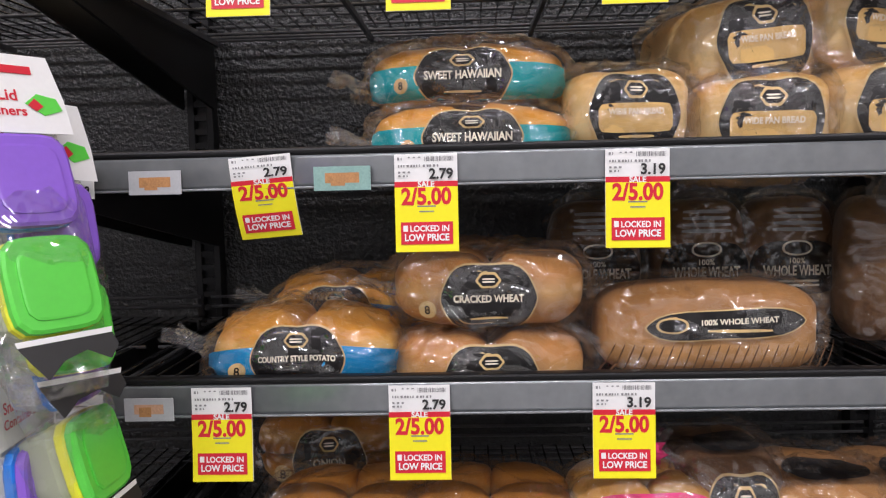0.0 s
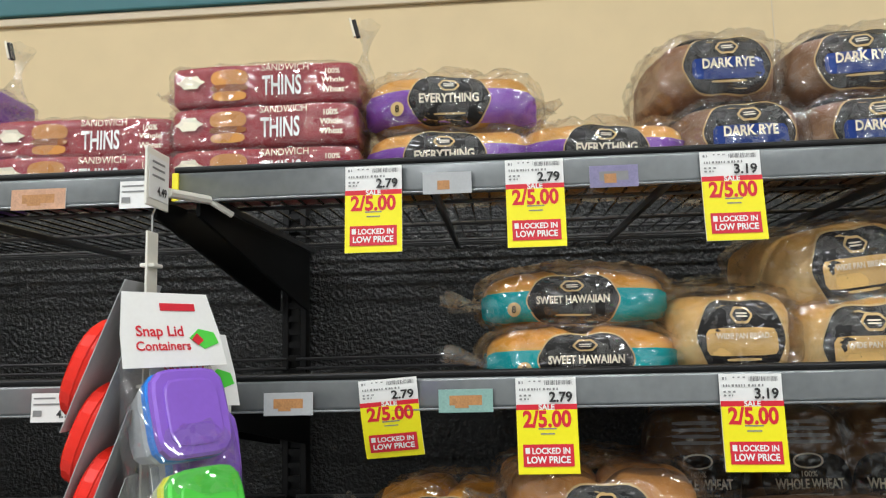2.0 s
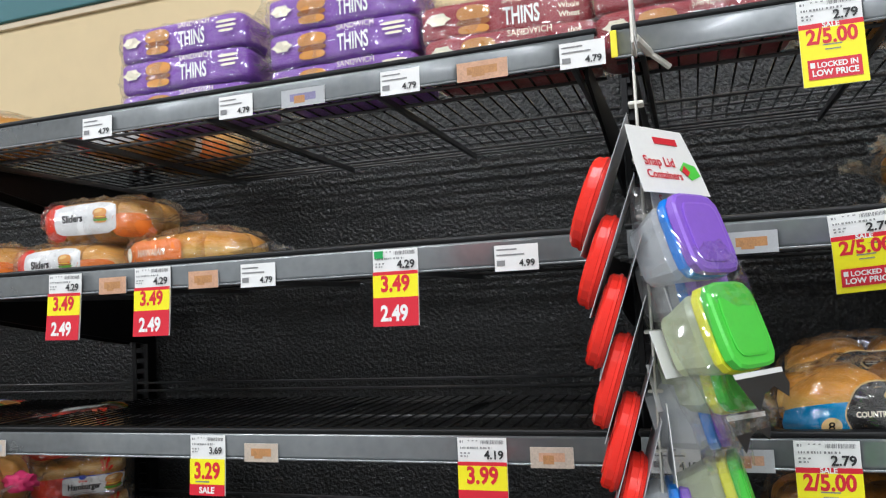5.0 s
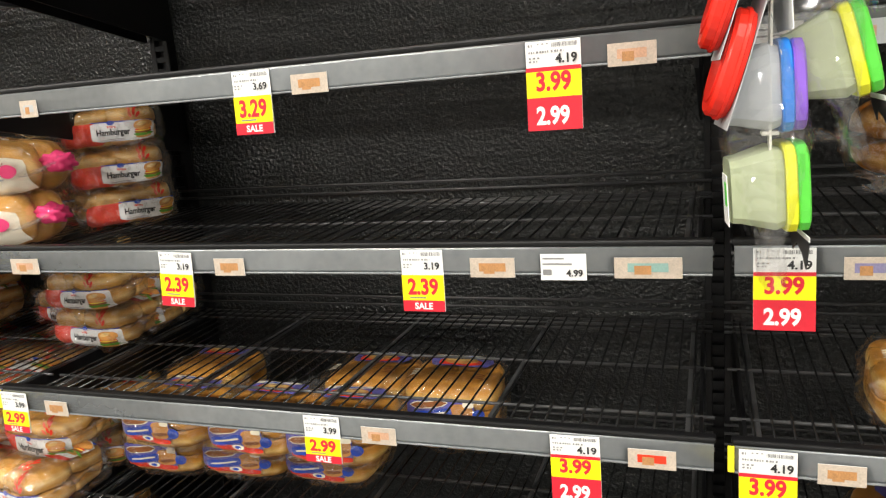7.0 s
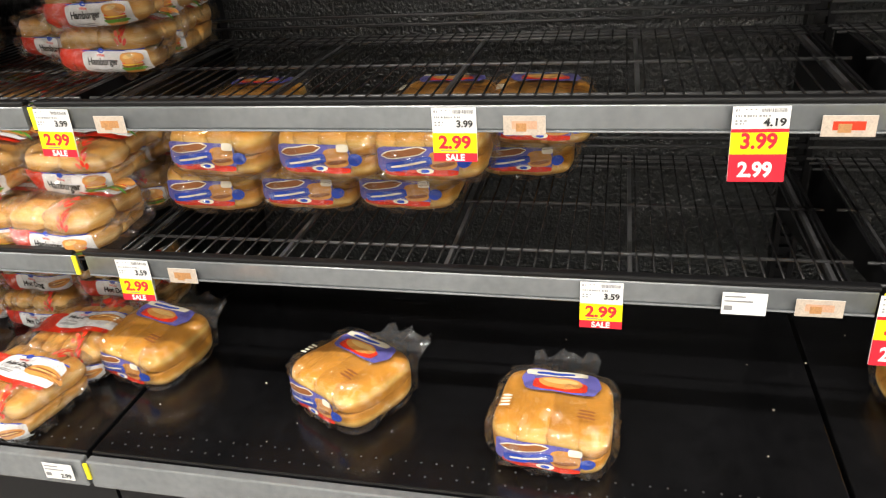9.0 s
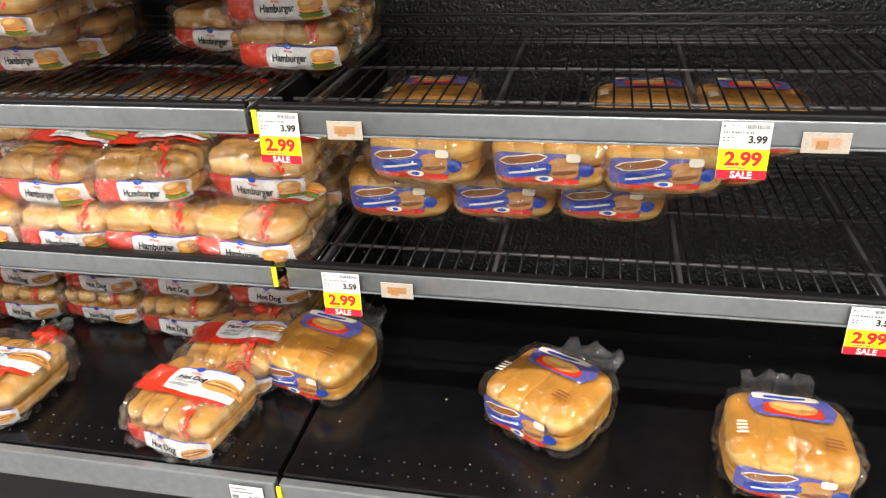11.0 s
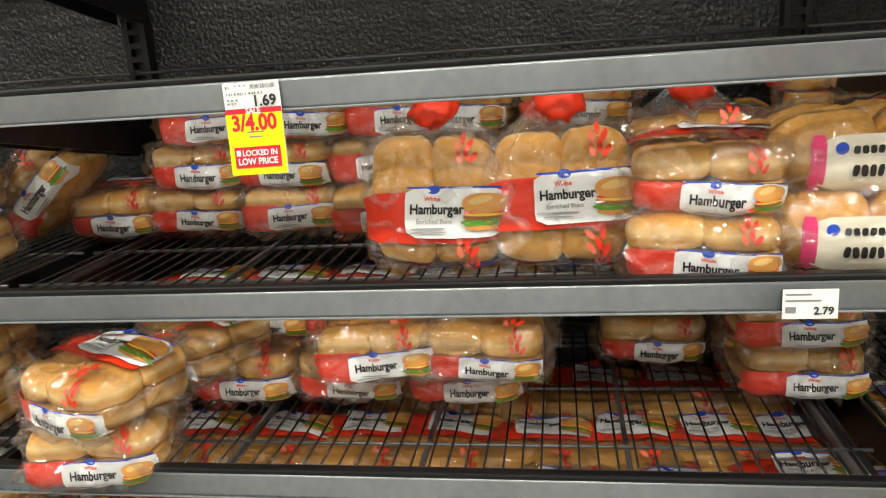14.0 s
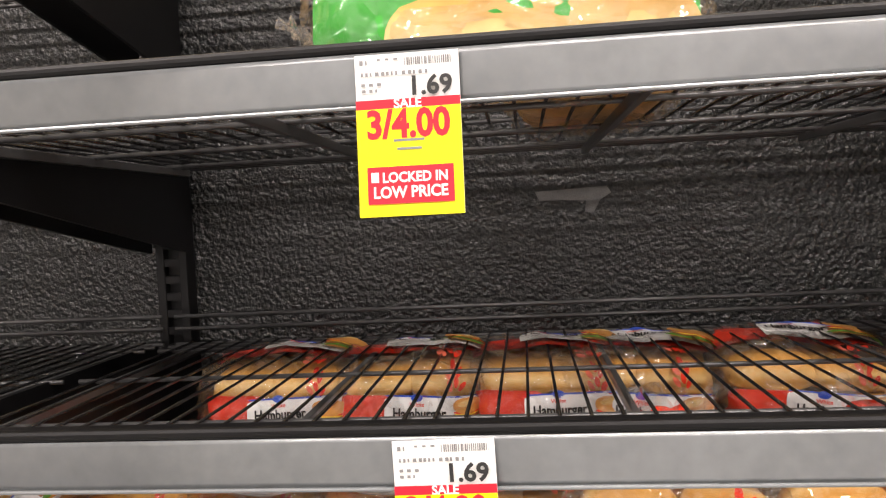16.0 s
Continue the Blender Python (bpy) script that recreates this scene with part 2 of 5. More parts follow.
# ---- wrapped bread ----
def wrinkle(nt, tilt=0.75, size=0.012):
    """Crumpled plastic film as a normal: long, bent facets, each tilted its own way and different on every bag."""
    tc, info, off, ns, bend, mp, vo, mid, sc, geo, add, nrm = (nt.nodes.new("ShaderNode" + k) for k in (
        "TexCoord", "ObjectInfo", "VectorMath", "TexNoise", "VectorMath", "Mapping", "TexVoronoi", "VectorMath", "VectorMath", "NewGeometry", "VectorMath", "VectorMath"))
    off.operation = bend.operation = "MULTIPLY_ADD"
    off.inputs[1].default_value = (9.0, 5.0, 7.0)
    nt.links.new(info.outputs["Random"], off.inputs[0])
    nt.links.new(tc.outputs["Object"], off.inputs[2])
    ns.inputs["Scale"].default_value, ns.inputs["Detail"].default_value = 22, 3
    bend.inputs[1].default_value = (0.045, 0.045, 0.045)
    nt.links.new(off.outputs[0], ns.inputs["Vector"])
    nt.links.new(ns.outputs["Color"], bend.inputs[0])
    nt.links.new(off.outputs[0], bend.inputs[2])
    mp.inputs["Rotation"].default_value, mp.inputs["Scale"].default_value = (0.5, 0.3, 0.6), (1.1, 0.32, 1.6)
    nt.links.new(bend.outputs[0], mp.inputs["Vector"])
    vo.inputs["Scale"].default_value = 1 / size
    nt.links.new(mp.outputs[0], vo.inputs["Vector"])
    mid.operation, mid.inputs[1].default_value = "SUBTRACT", (0.5, 0.5, 0.5)
    sc.operation, sc.inputs[3].default_value = "SCALE", tilt
    nrm.operation = "NORMALIZE"
    nt.links.new(vo.outputs["Color"], mid.inputs[0])
    nt.links.new(mid.outputs[0], sc.inputs[0])
    nt.links.new(geo.outputs["Normal"], add.inputs[0])
    nt.links.new(sc.outputs[0], add.inputs[1])
    nt.links.new(add.outputs[0], nrm.inputs[0])
    return nrm.outputs[0]


def wrapped(m, weight):
    """Adds the gloss of creased film over a surface."""
    b = m.node_tree.nodes["Principled BSDF"]
    b.inputs["Coat Weight"].default_value, b.inputs["Coat Roughness"].default_value = weight, 0.05
    m.node_tree.links.new(wrinkle(m.node_tree), b.inputs["Coat Normal"])
    return m


def film_mat(name="clear_film", low=0.12, high=0.2, milky=0.006):
    """Thin clear plastic: it lets light through, glints where it is creased, and is faintly milky."""
    m = bpy.data.materials.new(name)
    m.use_nodes = True
    nt = m.node_tree
    nt.nodes.remove(nt.nodes["Principled BSDF"])
    out = nt.nodes["Material Output"]
    tr, gl, mix, haze, df = (nt.nodes.new("ShaderNode" + k) for k in ("BsdfTransparent", "BsdfGlossy", "MixShader", "MixShader", "BsdfDiffuse"))
    fr, mr = nt.nodes.new("ShaderNodeFresnel"), nt.nodes.new("ShaderNodeMapRange")
    tr.inputs[0].default_value = (0.985, 0.985, 0.985, 1)
    df.inputs[0].default_value = (0.8, 0.8, 0.8, 1)
    gl.inputs["Roughness"].default_value = 0.06
    fr.inputs["IOR"].default_value = 1.5
    mr.inputs[1].default_value, mr.inputs[2].default_value, mr.inputs[3].default_value, mr.inputs[4].default_value = 0.02, 0.6, low, high
    haze.inputs[0].default_value = milky
    normal = wrinkle(nt)
    nt.links.new(normal, gl.inputs["Normal"])
    nt.links.new(normal, fr.inputs["Normal"])
    nt.links.new(fr.outputs[0], mr.inputs[0])
    nt.links.new(mr.outputs[0], mix.inputs[0])
    nt.links.new(tr.outputs[0], mix.inputs[1])
    nt.links.new(gl.outputs[0], mix.inputs[2])
    nt.links.new(mix.outputs[0], haze.inputs[1])
    nt.links.new(df.outputs[0], haze.inputs[2])
    nt.links.new(haze.outputs[0], out.inputs[0])
    return m


def bread_mat(name, crust, crumb, mid=0.5, width=0.22, rough=0.42):
    """Baked crust above and below, paler where the halves meet, by height in the piece."""
    m = wrapped(mat(name, crust, rough, vary=0.0, bump=0.12, bump_scale=160, dist=0.0008, spec=0.2), 0.0)
    nt = m.node_tree
    b = nt.nodes["Principled BSDF"]
    tc, sep, ramp, ns, mul = (nt.nodes.new("ShaderNode" + k) for k in ("TexCoord", "SeparateXYZ", "ValToRGB", "TexNoise", "VectorMath"))
    info = nt.nodes.new("ShaderNodeObjectInfo")
    mul.operation = "SCALE"
    ns.inputs["Scale"].default_value, ns.inputs["Detail"].default_value = 28, 5
    e = ramp.color_ramp.elements
    e[0].position, e[0].color = max(0.0, mid - width), (*[c * 0.85 for c in crust], 1)
    e[1].position, e[1].color = mid, (*crumb, 1)
    for p, c in ((mid + width, crust), (0.97, [v * 0.84 for v in crust])):
        el = e.new(min(p, 0.99))
        el.color = (*c, 1)
    mr = nt.nodes.new("ShaderNodeMapRange")
    mr.inputs[1].default_value, mr.inputs[2].default_value, mr.inputs[3].default_value, mr.inputs[4].default_value = 0.25, 0.75, 0.78, 1.2
    rnd = nt.nodes.new("ShaderNodeMapRange")
    rnd.inputs[3].default_value, rnd.inputs[4].default_value = 0.85, 1.12
    m2 = nt.nodes.new("ShaderNodeMath")
    m2.operation = "MULTIPLY"
    nt.links.new(tc.outputs["Generated"], sep.inputs[0])
    nt.links.new(sep.outputs[2], ramp.inputs[0])
    nt.links.new(tc.outputs["Object"], ns.inputs["Vector"])
    nt.links.new(ns.outputs[0], mr.inputs[0])
    nt.links.new(info.outputs["Random"], rnd.inputs[0])
    nt.links.new(mr.outputs[0], m2.inputs[0])
    nt.links.new(rnd.outputs[0], m2.inputs[1])
    nt.links.new(ramp.outputs[0], mul.inputs[0])
    nt.links.new(m2.outputs[0], mul.inputs[3])
    nt.links.new(mul.outputs[0], b.inputs["Base Color"])
    return m


def ink(name, color, rough=0.45, vary=0.06):
    """Printed plastic film."""
    return wrapped(mat(name, color, rough, vary=vary, scale=40, bump=0.15, bump_scale=45, dist=0.003, spec=0.2), 0.45)


M_FILM = film_mat("clear_film", 0.125, 0.24, 0.014)
M_FILM_END = film_mat("crinkled_film", 0.14, 0.3, 0.06)
M_BUN = bread_mat("white_bun", (0.66, 0.33, 0.07), (0.80, 0.54, 0.22))
M_BUN_GOLD = bread_mat("golden_bun", (0.70, 0.31, 0.04), (0.84, 0.54, 0.15))
M_BUN_BROWN = bread_mat("wheat_bun", (0.58, 0.265, 0.075), (0.72, 0.42, 0.16))
M_LOAF_PALE = bread_mat("pale_loaf", (0.70, 0.40, 0.115), (0.84, 0.62, 0.30), 0.45, 0.4)
M_LOAF_WHEAT = bread_mat("wheat_loaf", (0.49, 0.235, 0.075), (0.62, 0.34, 0.13), 0.3, 0.3)
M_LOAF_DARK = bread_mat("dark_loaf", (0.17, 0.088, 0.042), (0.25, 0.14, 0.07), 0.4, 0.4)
M_LOAF_RYE = bread_mat("rye_loaf", (0.24, 0.12, 0.06), (0.36, 0.22, 0.13), 0.4, 0.4)
M_ONION = bread_mat("onion_roll", (0.50, 0.20, 0.03), (0.66, 0.36, 0.10))
I_WHITE = ink("white_print", (0.80, 0.80, 0.79))
I_RED = ink("red_print", (0.75, 0.04, 0.013))
I_BLACK = ink("black_print", (0.012, 0.011, 0.011))
I_BLUE = ink("blue_print", (0.02, 0.07, 0.48))
I_PURPLE = ink("purple_print", (0.27, 0.10, 0.50))
I_TEAL = ink("teal_print", (0.0, 0.38, 0.40))
I_CYAN = ink("bright_blue_print", (0.0, 0.28, 0.60))
I_DARKRED = ink("dark_red_print", (0.30, 0.018, 0.03))
I_MAROON = ink("maroon_print", (0.36, 0.04, 0.055))
I_GOLD = ink("gold_print", (0.66, 0.46, 0.20))
I_TAN = ink("tan_print", (0.70, 0.45, 0.16))
I_CREAM = ink("cream_print", (0.85, 0.78, 0.62))
I_ORANGE = ink("orange_print", (0.85, 0.22, 0.03))
I_GREEN = ink("green_print", (0.06, 0.45, 0.06))
I_PINK = ink("pink_print", (0.75, 0.05, 0.18))
I_BROWN = ink("brown_print", (0.28, 0.10, 0.03))
I_BURGERBUN = ink("printed_bun", (0.62, 0.28, 0.07))
I_SALMON = ink("salmon_print", (0.80, 0.16, 0.09))
I_NAVY = ink("navy_print", (0.012, 0.04, 0.22))
I_CHEESE = ink("printed_cheese", (0.85, 0.55, 0.06))
I_LETTUCE = ink("printed_lettuce", (0.10, 0.28, 0.03))
I_VIOLET = ink("violet_print", (0.13, 0.12, 0.42))
I_GREY = ink("grey_print", (0.35, 0.35, 0.35))

TEXTS = {}


def text_shape(body, bold=0.0):
    """Outline-filled letters of the built-in font: points scaled to width 1 about the middle, and faces."""
    if (body, bold) not in TEXTS:
        cu = bpy.data.curves.new("lettering", "FONT")
        cu.body, cu.offset, cu.resolution_u = body, bold, 3
        ob = new("lettering", cu)
        me = bpy.data.meshes.new_from_object(ob.evaluated_get(bpy.context.evaluated_depsgraph_get()))
        pts = np.array([v.co[:2] for v in me.vertices])
        faces = [tuple(p.vertices) for p in me.polygons]
        bpy.data.objects.remove(ob)
        bpy.data.curves.remove(cu)
        bpy.data.meshes.remove(me)
        lo, hi = pts.min(0), pts.max(0)
        pts = (pts - (lo + hi) / 2) / (hi[0] - lo[0])
        TEXTS[(body, bold)] = (pts, faces, (hi[1] - lo[1]) / (hi[0] - lo[0]))
    return TEXTS[(body, bold)]


class Wrap:
    """The rounded block that a bag takes on, with print laid on its faces. Base middle at the origin, front towards -y."""

    def __init__(self, name, a, b, c, p=4.0, seed=0, rough=0.0035, freq=22.0, film=True, sag=0.0, loose=0.009):
        self.a, self.b, self.c, self.p, self.seed, self.rough, self.freq, self.sag = a, b, c, p, seed, rough, freq, sag
        self.root = new(name)
        self.layer, self.batch = 0, None
        if film:
            self.shell("film", M_FILM, 1.0, 25, loose)

    def inside(self, v, k=0.962):
        """Presses a point back into the bag."""
        f = (abs(v.x / self.a) ** self.p + abs(v.y / self.b) ** self.p + abs((v.z - self.c) / self.c) ** self.p) ** (1 / self.p)
        if f <= k:
            return v
        q = Vector((v.x, v.y, v.z - self.c)) * (k / f)
        return self.move(q.x, q.y, q.z)

    def add(self, name, verts, faces, material, smooth=True, label=""):
        """One mesh part, or a piece of the printed group that is open."""
        if self.batch is not None:
            self.batch.append((verts, faces, material))
            return None
        me = bpy.data.meshes.new(name)
        me.from_pydata(verts, [], faces)
        me.shade_smooth() if smooth else None
        return part(name, me, material, self.root, label)

    def open_group(self):
        self.batch = []

    def close_group(self, name, label=""):
        verts, faces, slots, used = [], [], [], []
        for v, f, m in self.batch:
            if m not in used:
                used.append(m)
            base = len(verts)
            verts += v
            faces += [tuple(i + base for i in q) for q in f]
            slots += [used.index(m)] * len(f)
        self.batch = None
        me = bpy.data.meshes.new(name)
        me.from_pydata(verts, [], faces)
        for m in used:
            me.materials.append(m)
        me.polygons.foreach_set("material_index", slots)
        return part(name, me, used[0], self.root, label)

    def move(self, x, y, z, out=0.0):
        """From the smooth block to the crumpled bag."""
        q = Vector((x, y, z))
        n = Vector((x / self.a * abs(x / self.a), y / self.b * abs(y / self.b), z / self.c * abs(z / self.c)))
        n = n.normalized() if n.length > 1e-6 else Vector((0, 0, 1))
        d = noise.noise(q * self.freq + Vector((self.seed * 7.1, 0, 0))) * self.rough + noise.noise(q * self.freq * 3.1 + Vector((0, self.seed * 3.3, 0))) * self.rough * 0.35
        q = q + n * (d + out)
        if self.sag:
            q.z -= self.sag * (q.x / self.a) ** 2 * (q.z / self.c + 1) / 2
        return q + Vector((0, 0, self.c))

    def shell(self, name, material, k=1.0, cuts=6, crease=0.0):
        bm = bmesh.new()
        bmesh.ops.create_cube(bm, size=2.0)
        bmesh.ops.subdivide_edges(bm, edges=bm.edges[:], cuts=cuts, use_grid_fill=True)
        for v in bm.verts:
            x, y, z = v.co
            s = (abs(x) ** self.p + abs(y) ** self.p + abs(z) ** self.p) ** (-1 / self.p)
            q = Vector((self.a * x * s * k, self.b * y * s * k, self.c * z * s * k))
            out = crease * max(0.0, 1 - 3.2 * abs(noise.noise(q * 30 + Vector((self.seed * 2.3, 1.7, 0))))) if crease else 0.0
            v.co = self.move(q.x, q.y, q.z, out + crease * 0.12)
        return part(name, mesh_of(bm, name, True), material, self.root)

    def at(self, face, u, v, out):
        a, b, c, p = self.a, self.b, self.c, self.p
        if face == "front":
            x, z = max(-a * 0.985, min(a * 0.985, u)), max(-c * 0.96, min(c * 0.96, v))
            r = max(0.03, 1 - abs(x / a) ** p - abs(z / c) ** p)
            return self.move(x, -b * r ** (1 / p), z, out)
        x, y = max(-a * 0.985, min(a * 0.985, u)), max(-b * 0.985, min(b * 0.985, v))
        r = max(0.03, 1 - abs(x / a) ** p - abs(y / b) ** p)
        return self.move(x, y, c * r ** (1 / p), out)

    def patch(self, name, material, face, u, v, hw, hh, power=8.0, turn=0.0, rings=5, segs=28, wave=0.0, label=""):
        """A printed patch: a rounded shape of half width hw and half height hh."""
        self.layer += 1
        out = 0.0008 + 0.0004 * self.layer
        ct, st = math.cos(radians(turn)), math.sin(radians(turn))
        verts, faces = [], []

        def vert(r, th):
            cx, sx = math.cos(th), math.sin(th)
            k = r * (abs(cx) ** power + abs(sx) ** power) ** (-1 / power)
            k *= 1 + wave * math.cos(6 * th)
            du, dv = hw * cx * k, hh * sx * k
            verts.append(self.at(face, u + du * ct - dv * st, v + du * st + dv * ct, out))
        vert(0, 0)
        for i in range(1, rings + 1):
            for j in range(segs):
                vert(i / rings, math.tau * j / segs + 0.001)
            for j in range(segs):
                k = (j + 1) % segs
                b = 1 + (i - 1) * segs
                if i > 1:
                    faces.append((b - segs + j, b + j, b + k, b - segs + k))
                else:
                    faces.append((0, b + j, b + k))
        return self.add(name, verts, faces, material, True, label)

    def letter(self, body, material, face, u, v, width, turn=0.0, bold=0.015, tall=1.0):
        self.layer += 1
        out = 0.0010 + 0.0004 * self.layer
        pts, faces, _ = text_shape(body, bold)
        ct, st = math.cos(radians(turn)), math.sin(radians(turn))
        co = [self.at(face, u + (x * ct - y * tall * st) * width, v + (x * st + y * tall * ct) * width, out) for x, y in pts]
        return self.add("lettering", co, faces, material, False)

    def bars(self, material, face, u, v, width, height, rows, seed=1):
        """Small print: rows of short bars."""
        rng = random.Random(seed)
        own = self.batch is None
        if own:
            self.open_group()
        for i in range(rows):
            vv = v + height / 2 - (i + 0.5) * height / rows
            w = width * (0.7 + 0.3 * rng.random())
            self.patch("small_print", material, face, u, vv, w / 2, height / rows * 0.28, 12, rings=2, segs=12)
        if own:
            self.close_group("small_print")

    def tail(self, side="back", size=0.07, seed=0, colour=None, flare=1.0, pinch=0.62):
        """The loose end of the bag: a crinkled sheet that narrows, and the twist of colour that ties some of them."""
        bm = bmesh.new()
        n, rows = 15, 8
        grid = []
        across = self.a if side in ("back", "top") else self.b
        for i in range(rows):
            f = i / (rows - 1)
            half = across * (0.90 - pinch * math.sin(math.pi * min(1.0, f * 1.15) * 0.5) + 0.35 * max(0, f - 0.55) * flare)
            line = []
            for j in range(n):
                s = j / (n - 1) * 2 - 1
                h = 0.014 * (0.35 + f) * noise.noise((s * 3.2, f * 2.5, seed * 1.7)) + 0.012 * noise.noise((s * 7.5 + f, f * 1.2, seed * 2.9))
                along = size * f * (1 + 0.35 * noise.noise((s * 2.6, seed * 1.3, f)))
                up = self.c * (1.05 + 0.45 * f) + h
                if side == "back":
                    q = (half * s, self.b * 0.93 + along, up)
                elif side == "left":
                    q = (-self.a * 0.95 - along, half * s, up * 0.8)
                elif side == "right":
                    q = (self.a * 0.95 + along, half * s, up * 0.8)
                else:
                    q = (half * s, h * 1.5, 2 * self.c * 0.95 + along)
                line.append(bm.verts.new(q))
            grid.append(line)
        for i in range(rows - 1):
            for j in range(n - 1):
                bm.faces.new((grid[i][j], grid[i][j + 1], grid[i + 1][j + 1], grid[i + 1][j]))
        part("bag_end", mesh_of(bm, "bag_end", True), M_FILM_END, self.root, "crinkled clear end of the bag")
        if colour:
            bm = bmesh.new()
            bmesh.ops.create_icosphere(bm, subdivisions=3, radius=1.0)
            at = {"back": (0, self.b + size * 0.45, self.c * 1.3), "left": (-self.a - size * 0.4, 0, self.c * 1.1), "right": (self.a + size * 0.4, 0, self.c * 1.1), "top": (0, 0, 2 * self.c + size * 0.4)}[side]
            for v in bm.verts:
                k = 1 + 0.6 * noise.noise(v.co * 2.4 + Vector((seed, 0, 0)))
                v.co = Vector((v.co.x * 0.030 * k, v.co.y * 0.024 * k, v.co.z * 0.018 * k)) + Vector(at)
            part("printed_twist", mesh_of(bm, "printed_twist", True), colour, self.root, "bunched printed film at the tie")


def bun_mesh(rx, ry, rz, p=2.6, seed=0, name="bun"):
    bm = bmesh.new()
    bmesh.ops.create_cube(bm, size=2.0)
    bmesh.ops.subdivide_edges(bm, edges=bm.edges[:], cuts=6, use_grid_fill=True)
    for v in bm.verts:
        x, y, z = v.co
        s = (abs(x) ** p + abs(y) ** p + abs(z) ** p) ** (-1 / p)
        q = Vector((x * s, y * s, z * s))
        d = 1 + 0.05 * noise.noise(q * 1.7 + Vector((seed * 5.7, 0, 0)))
        v.co = (q.x * rx * d, q.y * ry * d, q.z * rz * d)
    return mesh_of(bm, name, True)


def fill_buns(w, nx, ny, nz, material, k=1.0, name="bun", p=2.5, grow=1.06):
    """Buns pressed against one another and against the bag."""
    i = 0
    for iz in range(nz):
        for iy in range(ny):
            for ix in range(nx):
                mid = Vector(((2 * ix + 1 - nx) * w.a / nx, (2 * iy + 1 - ny) * w.b / ny, (2 * iz + 1) * w.c / nz))
                me = bun_mesh(w.a / nx * (grow if nx > 1 else 1.02), w.b / ny * (grow if ny > 1 else 1.02), w.c / nz * 1.04, p, i + w.seed * 3, name)
                for v in me.vertices:
                    v.co = w.inside(v.co + mid) - mid
                part(name, me, material, w.root, m=Matrix.Translation(mid))
                i += 1


def fill_loaf(w, material, k=0.955):
    w.shell("loaf", material, k, 8)


def burger_picture(w, face, u, v, s):
    w.open_group()
    w.patch("printed_picture", I_BURGERBUN, face, u, v - 0.33 * s, 0.44 * s, 0.13 * s, 3, rings=2, segs=14)
    w.patch("printed_picture", I_LETTUCE, face, u, v - 0.24 * s, 0.53 * s, 0.10 * s, 3, rings=2, segs=20, wave=0.07)
    w.patch("printed_picture", I_BROWN, face, u, v - 0.10 * s, 0.48 * s, 0.09 * s, 4, rings=2, segs=14)
    w.patch("printed_picture", I_CHEESE, face, u, v - 0.05 * s, 0.46 * s, 0.05 * s, 1.7, rings=2, segs=14)
    w.patch("printed_picture", I_RED, face, u, v + 0.02 * s, 0.46 * s, 0.05 * s, 4, rings=2, segs=14)
    w.patch("printed_picture", I_BURGERBUN, face, u, v + 0.25 * s, 0.5 * s, 0.28 * s, 2.4, rings=3, segs=18)
    w.patch("printed_picture", I_TAN, face, u - 0.08 * s, v + 0.34 * s, 0.28 * s, 0.11 * s, 2, 14, rings=2, segs=14)
    w.close_group("printed_picture", "printed picture of a hamburger")


def hotdog_picture(w, face, u, v, s, turn=12):
    w.open_group()
    w.patch("printed_picture", I_BURGERBUN, face, u, v, 0.62 * s, 0.26 * s, 2.5, turn, rings=3, segs=18)
    w.patch("printed_picture", I_BROWN, face, u, v + 0.03 * s, 0.55 * s, 0.11 * s, 2.5, turn, rings=2, segs=16)
    w.patch("printed_picture", I_TAN, face, u, v + 0.035 * s, 0.45 * s, 0.03 * s, 3, turn, rings=2, segs=14)
    w.close_group("printed_picture")


KINDS, MASTERS = {}, {}
JITTER = random.Random(11)


def kind(name):
    def keep(f):
        KINDS[name] = f
        return f
    return keep


def put(name, x, y, z, rz=0.0, rx=0.0, ry=0.0):
    """Sets down one pack; the first of its kind is built, the rest are copies."""
    if name[:3] in ("ham", "hot"):
        name = "%s_pack_%d" % (name[:name.index("_")], JITTER.randrange(6 if name[:3] == "ham" else 3))
    if name[:3] in ("ham", "hot", "gol"):
        rx, ry, rz = rx + JITTER.uniform(-2, 2), ry + JITTER.uniform(-2.5, 2.5), rz + JITTER.uniform(-4, 4)
    m = pose(x, y, z, rx, ry, rz)
    if name in MASTERS:
        return copy_thing(MASTERS[name], m)
    root = KINDS[name]()
    root.matrix_basis = m
    MASTERS[name] = root
    return root


def leaf_print(w, face, u, v, s, turn):
    """A spray of red leaves, printed."""
    w.open_group()
    for k, (du, dv, a) in enumerate(((-0.2, 1.3, 100), (-0.9, 0.3, 120), (0.6, 0.5, 70), (0.1, -0.7, 95), (-0.8, -1.2, 115), (0.9, -1.3, 60))):
        w.patch("red_print", (I_RED, I_SALMON)[k % 3 == 1], face, u + du * s, v + dv * s, 0.80 * s, 0.36 * s, 1.8, a + turn, rings=2, segs=14)
    w.close_group("red_print", "red printed leaves")


